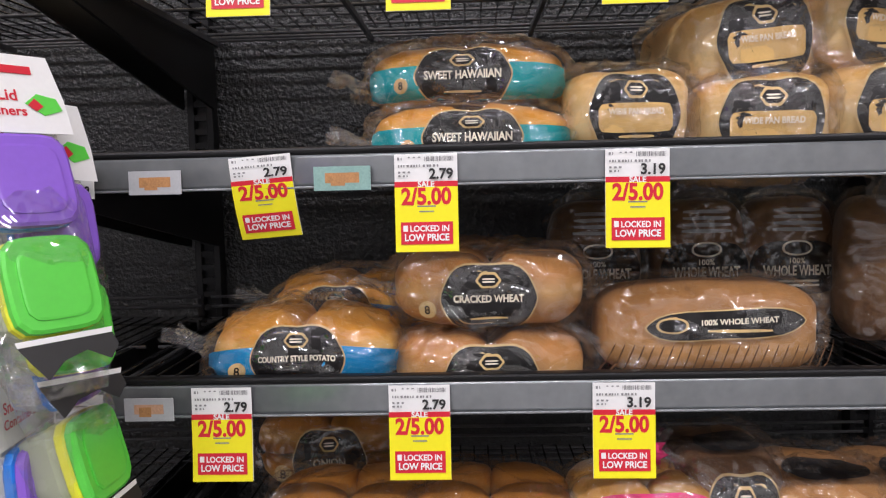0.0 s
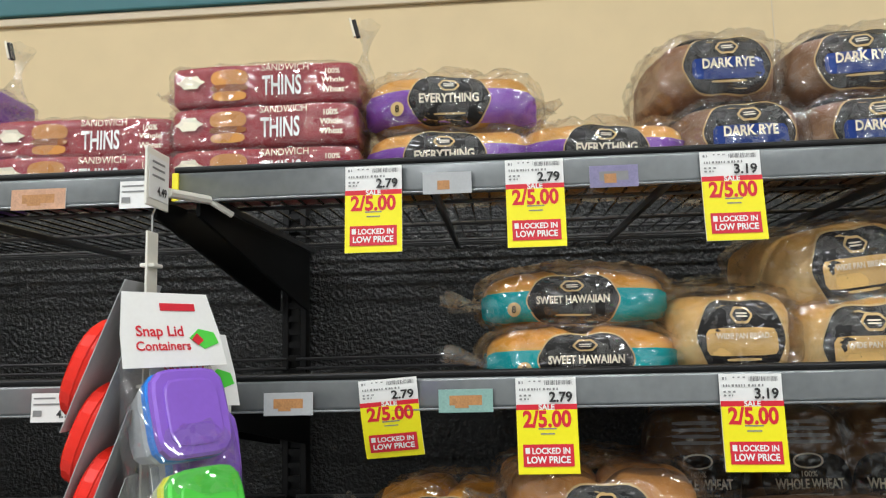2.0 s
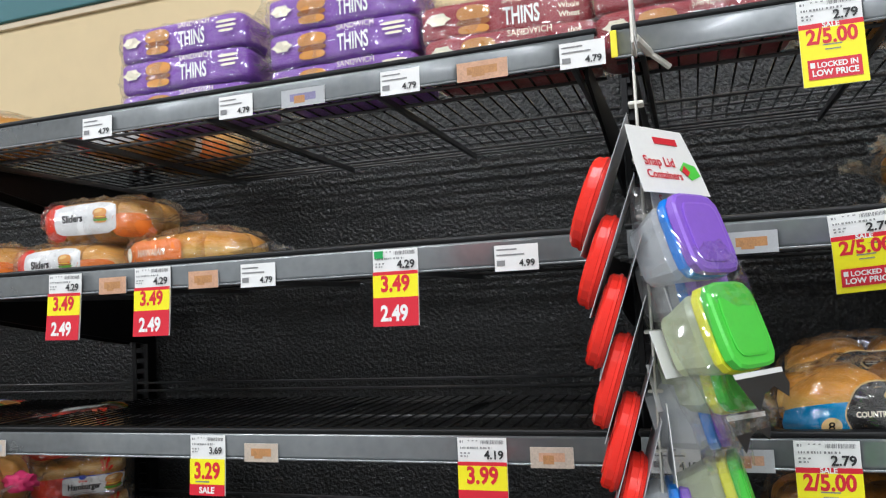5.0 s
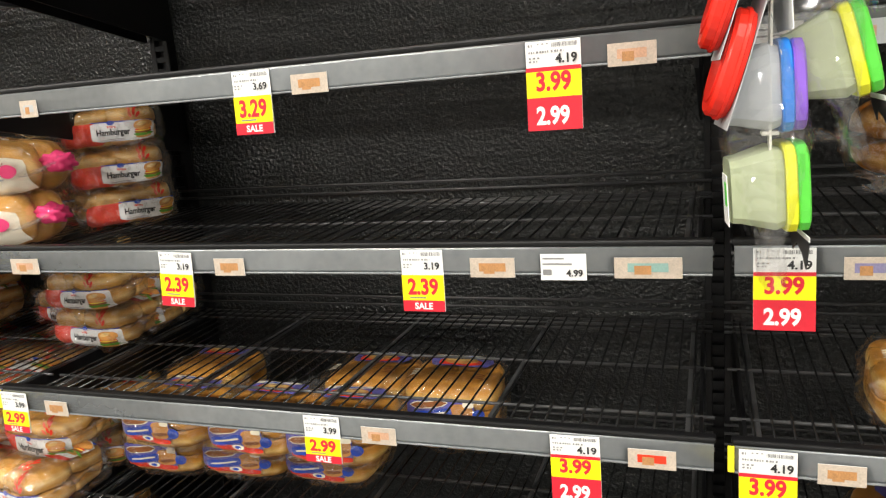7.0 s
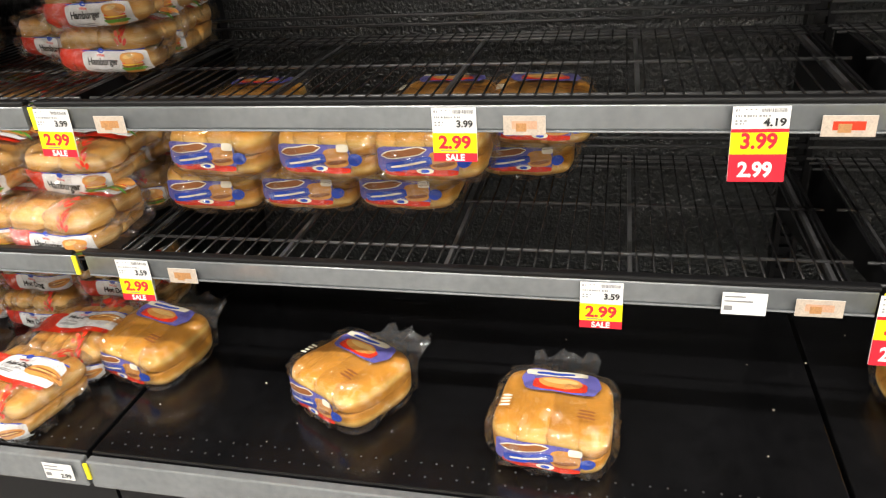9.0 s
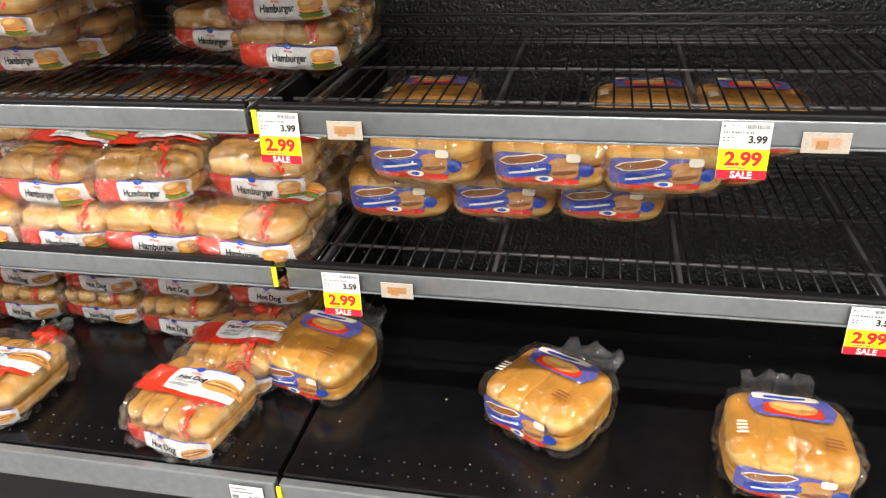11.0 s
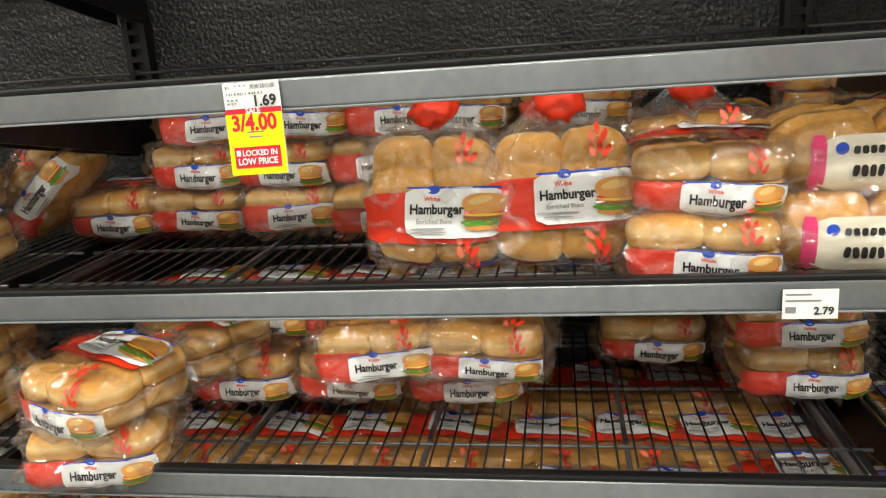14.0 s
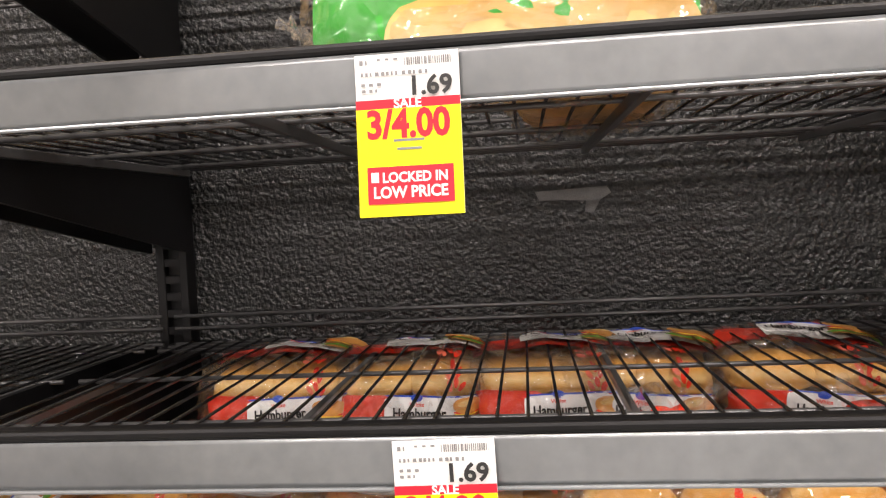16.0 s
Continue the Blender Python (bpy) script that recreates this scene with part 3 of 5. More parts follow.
def white_pack(seed, word, picture, long_buns, tail, high=None):
    rng = random.Random(seed * 13)
    w = Wrap("bun_pack", 0.090, 0.089, 0.041, 5.2, seed, 0.009, 17, loose=0.016)
    if long_buns:
        fill_buns(w, 4, 1, 2, M_BUN, 0.96, p=3.0)
    else:
        fill_buns(w, 2, 2, 2, M_BUN, 0.96, p=3.6 if high is None else 2.8, grow=1.13 if high is None else 1.08)
    wide = 0.066 if word == "Hamburger" else 0.052
    # front
    fv, ft = rng.uniform(-0.019, -0.010), rng.uniform(-4, 4)
    w.patch("red_band", I_RED, "front", -0.048, fv - 0.002, 0.039, 0.022, 7, rings=5, segs=28)
    leaf_print(w, "front", 0.050, 0.026, 0.008, rng.uniform(-20, 20))
    w.patch("label", I_WHITE, "front", 0.026, fv, 0.058, 0.0185, 10, ft)
    w.open_group()
    w.patch("blue_line", I_BLUE, "front", 0.026, fv + 0.0182, 0.056, 0.0010, 14, ft, rings=2, segs=24)
    w.patch("emblem", I_BLUE, "front", 0.006, fv + 0.0172, 0.0068, 0.0044, 2, rings=2, segs=16)
    w.close_group("emblem", "blue oval emblem on a blue line")
    w.letter("White", I_RED, "front", 0.006, fv + 0.0098, 0.017, ft, bold=0.02)
    w.letter(word, I_BLACK, "front", 0.0085, fv - 0.002, wide * 0.92, ft, bold=0.03, tall=1.2)
    w.bars(I_GREY, "front", 0.004, fv - 0.0145, 0.050, 0.005, 2, seed)
    picture(w, "front", 0.062, fv - 0.001, 0.033)
    # top
    tv, tt = rng.uniform(0.008, 0.026) if high is None else high, rng.uniform(-6, 6)
    w.patch("red_band", I_RED, "top", -0.002, tv - 0.006, 0.084, 0.032, 9, tt * 0.5, rings=6, segs=36)
    leaf_print(w, "top", 0.042, -0.050, 0.010, rng.uniform(-20, 20))
    leaf_print(w, "top", 0.044, 0.062, 0.009, rng.uniform(-20, 20))
    w.patch("label", I_WHITE, "top", 0.026, tv, 0.058, 0.031, 8, tt)
    w.open_group()
    w.patch("blue_line", I_BLUE, "top", 0.026, tv + 0.0305, 0.055, 0.0013, 14, tt, rings=2, segs=24)
    w.patch("emblem", I_BLUE, "top", 0.004, tv + 0.0285, 0.0085, 0.0055, 2, rings=2, segs=16)
    w.close_group("emblem", "blue oval emblem on a blue line")
    w.letter("White", I_RED, "top", 0.002, tv + 0.017, 0.022, tt, bold=0.02)
    w.letter(word, I_BLACK, "top", 0.0075, tv + 0.002, wide, tt, bold=0.03, tall=1.2)
    w.letter("Enriched Buns", I_GREY, "top", 0.004, tv - 0.0105, 0.044, tt)
    w.bars(I_GREY, "top", -0.004, tv - 0.021, 0.05, 0.008, 2, seed)
    picture(w, "top", 0.061, tv - 0.002, 0.046)
    if seed % 2:
        w.tail("right", 0.024, seed + 3, flare=0.6, pinch=0.3)
    w.tail("back", 0.075 if tail else 0.06, seed, I_RED if tail else None)
    nm = "hamburger" if word == "Hamburger" else "hot dog"
    return tagged(w.root, "clear bag of white %s buns with red and white label" % nm, "bun pack", "white %s bun packs" % nm)


for variant in range(6):
    KINDS["hamburger_pack_%d" % variant] = functools.partial(white_pack, (1, 2, 5, 7, 8, 9)[variant], "Hamburger", burger_picture, False, variant % 3 != 2)
for variant, (seed, high) in enumerate(((12, -0.014), (15, -0.001), (16, 0.006))):
    KINDS["upright_hamburger_%d" % variant] = functools.partial(white_pack, seed, "Hamburger", burger_picture, False, True, high)
for variant in range(3):
    KINDS["hotdog_pack_%d" % variant] = functools.partial(white_pack, (3, 4, 10)[variant], "Hot Dog", hotdog_picture, True, variant != 2, 0.0)


@kind("golden_pack")
def golden_pack():
    w = Wrap("bun_pack", 0.095, 0.088, 0.047, 4.4, 6, 0.004, 20)
    fill_buns(w, 4, 1, 2, M_BUN_GOLD, 0.97, p=4.6, grow=1.22)
    w.open_group()
    w.patch("label", I_VIOLET, "front", -0.012, 0.0000, 0.066, 0.023, 7, rings=5, segs=36)
    w.patch("label", I_RED, "front", -0.008, -0.0200, 0.060, 0.0052, 6, rings=3, segs=30)
    w.patch("label", I_BURGERBUN, "front", 0.029, 0.0010, 0.023, 0.016, 3.2, 4, rings=4, segs=24)
    w.patch("label", I_BROWN, "front", 0.030, -0.0060, 0.018, 0.0035, 2.4, 8, rings=2, segs=18)
    w.patch("label", I_CREAM, "front", -0.033, 0.0130, 0.036, 0.0070, 3, 8, rings=3, segs=28, wave=0.05)
    w.patch("label", I_BROWN, "front", -0.033, 0.0130, 0.0335, 0.0054, 3, 8, rings=3, segs=28, wave=0.08)
    w.patch("label", I_BLUE, "front", -0.026, -0.0050, 0.038, 0.0078, 8, 10, rings=4, segs=28)
    w.patch("label", I_CREAM, "front", -0.026, -0.0050, 0.029, 0.0018, 8, 10, rings=2, segs=20)
    w.patch("label", I_CREAM, "front", 0.0, -0.0155, 0.014, 0.0042, 2.4, rings=2, segs=16)
    w.patch("label", I_BLUE, "front", 0.0, -0.0155, 0.007, 0.0026, 2.4, rings=2, segs=14)
    w.patch("label", I_BLUE, "front", 0.061, -0.0010, 0.0105, 0.0105, 2, rings=3, segs=20)
    w.patch("label", I_CREAM, "front", 0.043, 0.0180, 0.010, 0.006, 5, rings=3, segs=16)
    w.close_group("printed_label", "blue, cream and red printed label")
    w.open_group()
    w.patch("label", I_VIOLET, "top", 0.004, 0.034, 0.060, 0.030, 5, rings=5, segs=32, wave=0.04)
    w.patch("label", I_RED, "top", 0.004, 0.020, 0.042, 0.013, 5, rings=4, segs=28)
    w.patch("label", I_BURGERBUN, "top", 0.004, 0.026, 0.034, 0.014, 2.4, rings=4, segs=24)
    w.patch("label", I_TAN, "top", 0.004, 0.029, 0.028, 0.006, 2.4, rings=3, segs=20)
    w.patch("label", I_CREAM, "top", -0.004, 0.050, 0.048, 0.0085, 6, 5, rings=3, segs=20)
    w.patch("label", I_BLUE, "top", -0.006, 0.048, 0.030, 0.0035, 6, 5, rings=3, segs=20)
    w.close_group("printed_emblem", "printed emblem with a picture of buns")
    w.bars(I_CREAM, "top", -0.068, -0.03, 0.016, 0.03, 4, 3)
    w.bars(I_BROWN, "top", 0.05, -0.04, 0.03, 0.02, 3, 4)
    w.tail("back", 0.075, 3, flare=0.5, pinch=0.35)
    return tagged(w.root, "clear bag of golden hot dog buns with blue label", "bun pack", "golden bun packs")


def crest(w, face, u, v, hw, hh, words, colour=None, ring=True):
    """An ornate black label with a gold edge, a small oval crest and lettering."""
    if ring:
        w.patch("label_edge", I_GOLD, face, u, v, hw * 1.03, hh * 1.05, 3.0, wave=0.035, rings=5, segs=40)
    w.patch("label", I_BLACK, face, u, v, hw, hh, 3.0, wave=0.035, rings=5, segs=40)
    if colour:
        w.patch("label_stripe", colour, face, u, v - 0.14 * hh, hw * 0.84, hh * 0.38, 8, rings=3, segs=24)
    w.patch("crest", I_GOLD, face, u, v + 0.58 * hh, hw * 0.26, hh * 0.24, 2.2, wave=0.06, rings=2, segs=24)
    w.patch("crest", I_BLACK, face, u, v + 0.58 * hh, hw * 0.21, hh * 0.17, 2.2, wave=0.06, rings=2, segs=24)
    w.bars(I_CREAM, face, u, v + 0.58 * hh, hw * 0.28, hh * 0.16, 2, 2)
    n = len(words)
    for i, (t, width) in enumerate(words):
        w.letter(t, I_CREAM, face, u, v + (0.02 - i * 0.36) * hh, width, bold=0.03, tall=1.25)
    w.bars(I_GOLD, face, u, v - (0.45 + 0.16 * n) * hh, hw * 0.9, hh * 0.13, 1, 5)


def roll_bag(seed, a, b, c, bun, band, words, label, group, nz=1, sag=0.0, count=True):
    w = Wrap("roll_pack", a, b, c, 3.4, seed, 0.006, 16, sag=sag, loose=0.012)
    fill_buns(w, 2, 2, nz, bun, 0.97)
    if band:
        w.patch("colour_band", band, "front", 0, -c * 0.28, a * 0.97, c * 0.52, 7, rings=6, segs=40, label="printed colour band")
    crest(w, "front", 0.0, -c * 0.10, a * 0.44, c * 0.78, words)
    if count:
        w.patch("count_badge", I_GOLD, "front", -a * 0.58, -c * 0.35, c * 0.22, c * 0.22, 2, rings=2, segs=20)
        w.letter("8", I_BLACK, "front", -a * 0.58, -c * 0.35, c * 0.14)
    w.tail("left", 0.06, seed)
    w.tail("right", 0.035, seed + 1)
    return tagged(w.root, label, "roll pack", group)


@kind("hawaiian_pack")
def hawaiian_pack():
    return roll_bag(11, 0.122, 0.085, 0.037, M_BUN_GOLD, I_TEAL, [("SWEET HAWAIIAN", 0.088)], "bag of sweet sandwich rolls with teal band and black label", "sweet roll packs")


@kind("potato_pack")
def potato_pack():
    return roll_bag(12, 0.118, 0.09, 0.046, M_BUN_GOLD, I_CYAN, [("COUNTRY STYLE POTATO", 0.088)], "bag of potato rolls with bright blue band and black label", "potato roll packs", sag=0.02)


@kind("cracked_wheat_pack")
def cracked_wheat_pack():
    return roll_bag(13, 0.12, 0.09, 0.047, M_BUN_BROWN, None, [("CRACKED WHEAT", 0.080)], "bag of cracked wheat rolls with black label", "wheat roll packs")


@kind("everything_pack")
def everything_pack():
    return roll_bag(14, 0.112, 0.085, 0.038, M_BUN, I_PURPLE, [("EVERYTHING", 0.074)], "bag of seeded rolls with purple band and black label", "seeded roll packs")


@kind("onion_pack")
def onion_pack():
    return roll_bag(15, 0.112, 0.09, 0.058, M_ONION, None, [("ONION", 0.045)], "bag of glossy onion rolls with black label", "onion roll packs", nz=2)


def loaf_bag(seed, a, b, c, bread, words, label, group, stripe=None, p=4.2, hw=0.64, hh=0.76, v=0.0, tail="back"):
    w = Wrap("bread_loaf", a, b, c, p, seed, 0.006, 16, loose=0.012)
    fill_loaf(w, bread)
    crest(w, "front", 0.0, c * v, a * hw, c * hh, words, stripe)
    w.patch("label", I_BLACK, "top", 0.0, -b * 0.3, a * 0.55, b * 0.3, 3, wave=0.03)
    if tail:
        w.tail(tail, 0.06, seed)
    return tagged(w.root, label, "bread loaf", group)


@kind("pan_loaf")
def pan_loaf():
    return loaf_bag(21, 0.075, 0.12, 0.056, M_LOAF_PALE, [("WIDE PAN BREAD", 0.06)], "bagged pale wide-pan loaf with black and tan label", "pale loaves", I_TAN)


@kind("pan_loaf_b")
def pan_loaf_b():
    return loaf_bag(22, 0.085, 0.12, 0.062, M_LOAF_PALE, [("WIDE PAN BREAD", 0.065)], "large bagged pale loaf with black and tan label", "pale loaves", I_TAN)


@kind("rye_loaf")
def rye_loaf():
    return loaf_bag(23, 0.080, 0.11, 0.047, M_LOAF_RYE, [("DARK RYE", 0.062)], "bagged dark rye loaf with black and blue label", "rye loaves", I_NAVY)


@kind("light_rye_loaf")
def light_rye_loaf():
    return loaf_bag(24, 0.08, 0.11, 0.05, M_LOAF_PALE, [("LIGHT RYE", 0.06)], "bagged light rye loaf with black label", "rye loaves")


@kind("wheat_stand")
def wheat_stand():
    w = Wrap("bread_loaf", 0.072, 0.055, 0.105, 3.4, 25, 0.005, 16)
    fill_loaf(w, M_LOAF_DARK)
    w.patch("label", I_BLACK, "front", 0, 0.000, 0.060, 0.038, 3.5, wave=0.02)
    w.patch("crest", I_CREAM, "front", 0, 0.028, 0.022, 0.011, 2.2, rings=2, segs=20)
    w.patch("crest", I_BLACK, "front", 0, 0.028, 0.019, 0.0085, 2.2, rings=2, segs=20)
    w.letter("100%", I_CREAM, "front", 0, 0.010, 0.022)
    w.letter("WHOLE WHEAT", I_CREAM, "front", 0, -0.004, 0.092, bold=0.03, tall=1.6)
    w.bars(I_CREAM, "front", 0, -0.022, 0.06, 0.012, 2, 2)
    w.bars(I_GREY, "front", 0, 0.066, 0.07, 0.034, 4, 5)
    w.tail("top", 0.05, 25)
    return tagged(w.root, "dark whole wheat loaf standing on end in bag", "bread loaf", "standing wheat loaves")


@kind("wheat_loaf")
def wheat_loaf():
    w = Wrap("bread_loaf", 0.135, 0.065, 0.058, 3.6, 26, 0.004, 16)
    fill_loaf(w, M_LOAF_WHEAT)
    w.patch("label_edge", I_GOLD, "front", 0.01, 0.012, 0.088, 0.0175, 3.2, 2, wave=0.03)
    w.patch("label", I_BLACK, "front", 0.01, 0.012, 0.086, 0.016, 3.2, 2, wave=0.03)
    w.letter("100% WHOLE WHEAT", I_CREAM, "front", 0.025, 0.016, 0.085, 2, bold=0.03)
    w.bars(I_GOLD, "front", 0.025, 0.005, 0.08, 0.006, 1, 5)
    w.patch("crest", I_GOLD, "front", -0.05, 0.012, 0.018, 0.009, 2.2, rings=2, segs=20)
    w.patch("crest", I_BLACK, "front", -0.05, 0.012, 0.015, 0.007, 2.2, rings=2, segs=20)
    w.open_group()
    for i in range(24):
        w.patch("slice_edge", M_LOAF_DARK, "front", -0.118 + i * 0.0102, -0.03, 0.0009, 0.022, 6, -20, rings=2, segs=10)
    w.close_group("slice_edges")
    w.tail("left", 0.05, 26)
    return tagged(w.root, "bagged sliced whole wheat loaf with black label", "bread loaf", "wheat loaves")


@kind("grain_loaf")
def grain_loaf():
    return loaf_bag(27, 0.07, 0.10, 0.075, M_LOAF_DARK, [("GRAIN", 0.05)], "dark bagged grain loaf with black and pink label", "grain loaves", I_PINK)


@kind("grain_loaf_b")
def grain_loaf_b():
    return loaf_bag(28, 0.09, 0.10, 0.062, M_LOAF_WHEAT, [("GRAIN", 0.05)], "bagged whole grain loaf with dark red label", "grain loaves", I_DARKRED)


def thins_pack(seed, colour, label, tied=False):
    w = Wrap("thins_pack", 0.124, 0.06, 0.0275, 12.0, seed, 0.0016, 18, loose=0.004)
    w.shell("wrapper", colour, 0.985, 8)
    w.patch("printed_picture", I_BURGERBUN, "front", -0.042, 0.008, 0.024, 0.011, 2.6, rings=3, segs=20)
    w.patch("printed_picture", I_BROWN, "front", -0.042, -0.005, 0.024, 0.005, 3, rings=2, segs=18)
    w.patch("printed_picture", I_BURGERBUN, "front", -0.042, -0.015, 0.022, 0.006, 3, rings=2, segs=18)
    w.patch("emblem", I_CREAM, "front", -0.092, 0.004, 0.017, 0.009, 1.6, rings=2, segs=18, wave=0.15)
    w.letter("SANDWICH", I_CREAM, "front", 0.030, 0.0180, 0.060, bold=0.0)
    w.letter("THINS", I_WHITE, "front", 0.026, -0.004, 0.050, bold=0.02, tall=1.9)
    if colour == I_MAROON:
        w.letter("100%", I_CREAM, "front", 0.090, 0.011, 0.018)
        w.letter("Whole", I_CREAM, "front", 0.090, 0.000, 0.028)
        w.letter("Wheat", I_CREAM, "front", 0.090, -0.012, 0.028)
    else:
        w.bars(I_CREAM, "front", 0.09, 0.004, 0.035, 0.022, 3, 2)
    w.tail("left", 0.035, seed)
    w.tail("right", 0.02, seed + 1)
    if tied:
        bm = bmesh.new()
        rings = []
        for i in range(7):
            f = i / 6
            r = (0.024, 0.016, 0.008, 0.004, 0.008, 0.015, 0.020)[i]
            rings.append([bm.verts.new((0.118 + 0.012 * f + r * math.cos(a) * (0.8 + 0.4 * noise.noise((a, f * 5, 1))), r * math.sin(a), 0.05 + 0.075 * f + 0.006 * noise.noise((a * 2, f, 4))))
                          for a in [math.tau * j / 12 for j in range(12)]])
        for p, q in zip(rings, rings[1:]):
            for j in range(12):
                bm.faces.new((p[j], p[(j + 1) % 12], q[(j + 1) % 12], q[j]))
        part("bag_neck", mesh_of(bm, "bag_neck", True), M_FILM, w.root, "gathered clear bag neck")
        tie = pose(0.114, 0, 0.108, 0, -14, 0)
        part("bag_tie", box(-0.002, 0.0035, -0.003, 0.003, 0.0, 0.026, 0.0008), I_BLACK, w.root, "black closure tie", tie)
        part("bag_tie", box(-0.0055, -0.0022, -0.003, 0.003, 0.002, 0.030, 0.0008), I_CREAM, w.root, "pale closure tie", tie)
    return tagged(w.root, label, "thins pack", "stacked sandwich thins")


@kind("red_thins")
def red_thins():
    return thins_pack(31, I_MAROON, "flat dark red pack of whole wheat sandwich thins")


@kind("purple_thins")
def purple_thins():
    return thins_pack(32, I_PURPLE, "flat purple pack of sandwich thins")


@kind("purple_thins_tied")
def purple_thins_tied():
    return thins_pack(33, I_PURPLE, "flat purple thins pack with tied bag neck", True)


@kind("red_thins_tied")
def red_thins_tied():
    return thins_pack(34, I_MAROON, "flat dark red thins pack with tied bag neck", True)


@kind("slider_pack")
def slider_pack():
    w = Wrap("slider_pack", 0.11, 0.08, 0.042, 3.2, 41, 0.005, 16)
    fill_buns(w, 4, 2, 1, M_BUN, 0.97)
    w.patch("red_band", I_RED, "front", -0.072, 0.0, 0.034, 0.032, 4)
    w.patch("orange_band", I_ORANGE, "front", 0.08, -0.012, 0.025, 0.02, 4)
    w.patch("label", I_WHITE, "front", 0.0, 0.002, 0.062, 0.026, 6)
    w.letter("Sliders", I_BLACK, "front", -0.022, 0.004, 0.046, bold=0.03)
    burger_picture(w, "front", 0.036, 0.004, 0.024)
    w.tail("right", 0.06, 41)
    return tagged(w.root, "clear bag of slider buns with red and white label", "bun pack", "slider packs")


@kind("orange_roll_pack")
def orange_roll_pack():
    w = Wrap("roll_pack", 0.115, 0.08, 0.038, 3.0, 42, 0.005, 16)
    fill_buns(w, 4, 2, 1, M_BUN_GOLD, 0.97)
    w.patch("orange_band", I_ORANGE, "front", -0.040, 0.002, 0.068, 0.022, 5)
    w.letter("HAWAIIAN", I_CREAM, "front", -0.034, 0.004, 0.06, bold=0.02, tall=1.3)
    w.patch("emblem", I_CREAM, "front", -0.088, 0.003, 0.01, 0.012, 2, rings=2, segs=16)
    w.tail("right", 0.05, 42)
    return tagged(w.root, "clear bag of sweet dinner rolls with orange band", "roll pack", "dinner roll packs")


@kind("artisan_pack")
def artisan_pack():
    w = Wrap("artisan_pack", 0.115, 0.085, 0.055, 3.2, 43, 0.005, 16)
    fill_buns(w, 2, 2, 1, M_BUN, 0.97)
    w.patch("label", I_CREAM, "front", 0.02, -0.010, 0.088, 0.033, 7)
    w.patch("pink_band", I_PINK, "front", -0.068, -0.010, 0.008, 0.033, 7, rings=3, segs=20)
    w.patch("emblem", I_BLUE, "front", -0.045, 0.008, 0.007, 0.007, 2, rings=2, segs=16)
    for row, count, tall in ((0.006, 6, 0.0060), (-0.017, 5, 0.0085)):
        w.open_group()
        for k in range(count):
            w.patch("word", I_BLACK, "front", -0.030 + k * 0.0085, row, 0.0034, tall * 0.75, 12, (-8, 6, 0)[k % 3], rings=2, segs=12)
        w.close_group("printed_word", "black printed word")
    w.letter("ARTISAN", I_DARKRED, "front", 0.062, 0.010, 0.045, bold=0.0)
    w.patch("emblem", I_PINK, "front", 0.088, -0.002, 0.011, 0.012, 2, rings=2, segs=18)
    w.bars(I_GREY, "front", 0.06, -0.012, 0.05, 0.014, 2, 3)
    w.tail("left", 0.06, 43, I_PINK)
    w.tail("right", 0.05, 46, I_PINK)
    return tagged(w.root, "bag of artisan buns with cream label and pink tie", "bun pack", "artisan bun packs")


@kind("pink_pack")
def pink_pack():
    w = Wrap("bun_pack", 0.10, 0.085, 0.065, 3.0, 44, 0.006, 16)
    fill_buns(w, 2, 2, 2, M_BUN, 0.97)
    w.patch("pink_band", I_PINK, "front", 0.0, 0.036, 0.07, 0.018, 3)
    w.patch("pink_print", I_PINK, "front", 0.01, -0.035, 0.06, 0.013, 3, wave=0.1)
    w.bars(I_WHITE, "front", 0.01, -0.03, 0.06, 0.03, 4, 3)
    w.tail("top", 0.045, 44, I_PINK)
    return tagged(w.root, "clear bag of rolls with pink print and tie", "bun pack", "pink printed packs")


@kind("green_pack")
def green_pack():
    w = Wrap("bread_loaf", 0.15, 0.075, 0.055, 3.6, 45, 0.005, 16)
    fill_loaf(w, M_LOAF_PALE)
    w.patch("green_band", I_GREEN, "front", 0.0, 0.0, 0.14, 0.05, 5)
    w.patch("label", M_LOAF_PALE, "front", 0.03, -0.020, 0.11, 0.028, 4, wave=0.02)
    w.bars(I_BLUE, "front", 0.05, -0.03, 0.05, 0.008, 1, 3)
    w.bars(I_RED, "front", 0.09, -0.022, 0.03, 0.006, 1, 3)
    w.patch("green_band", I_GREEN, "top", 0.0, 0.0, 0.13, 0.05, 4)
    w.tail("left", 0.03, 45)
    return tagged(w.root, "bagged loaf with bright green printed wrapper", "bread loaf", "green wrapped loaves")


# ---- bread on the shelves ----
put("red_thins", 0.108, 0.090, LEVEL[1] + SURF + 0.001, 0.8)
put("red_thins", 0.108, 0.090, LEVEL[1] + SURF + 0.057, -0.8)
put("red_thins_tied", 0.108, 0.090, LEVEL[1] + SURF + 0.112, 0.8)
put("red_thins", -0.135, 0.090, LEVEL[1] + SURF + 0.001, 4)
put("red_thins", -0.145, 0.110, LEVEL[1] + SURF + 0.057, 4)
put("purple_thins", -0.393, 0.100, LEVEL[1] + SURF + 0.001, -1)
put("purple_thins", -0.393, 0.100, LEVEL[1] + SURF + 0.057, 0)
put("purple_thins_tied", -0.393, 0.100, LEVEL[1] + SURF + 0.112, 1)
put("purple_thins", -0.683, 0.110, LEVEL[1] + SURF + 0.001, 2)
put("purple_thins", -0.683, 0.110, LEVEL[1] + SURF + 0.057, 1)
put("purple_thins_tied", -0.683, 0.110, LEVEL[1] + SURF + 0.112, 0)
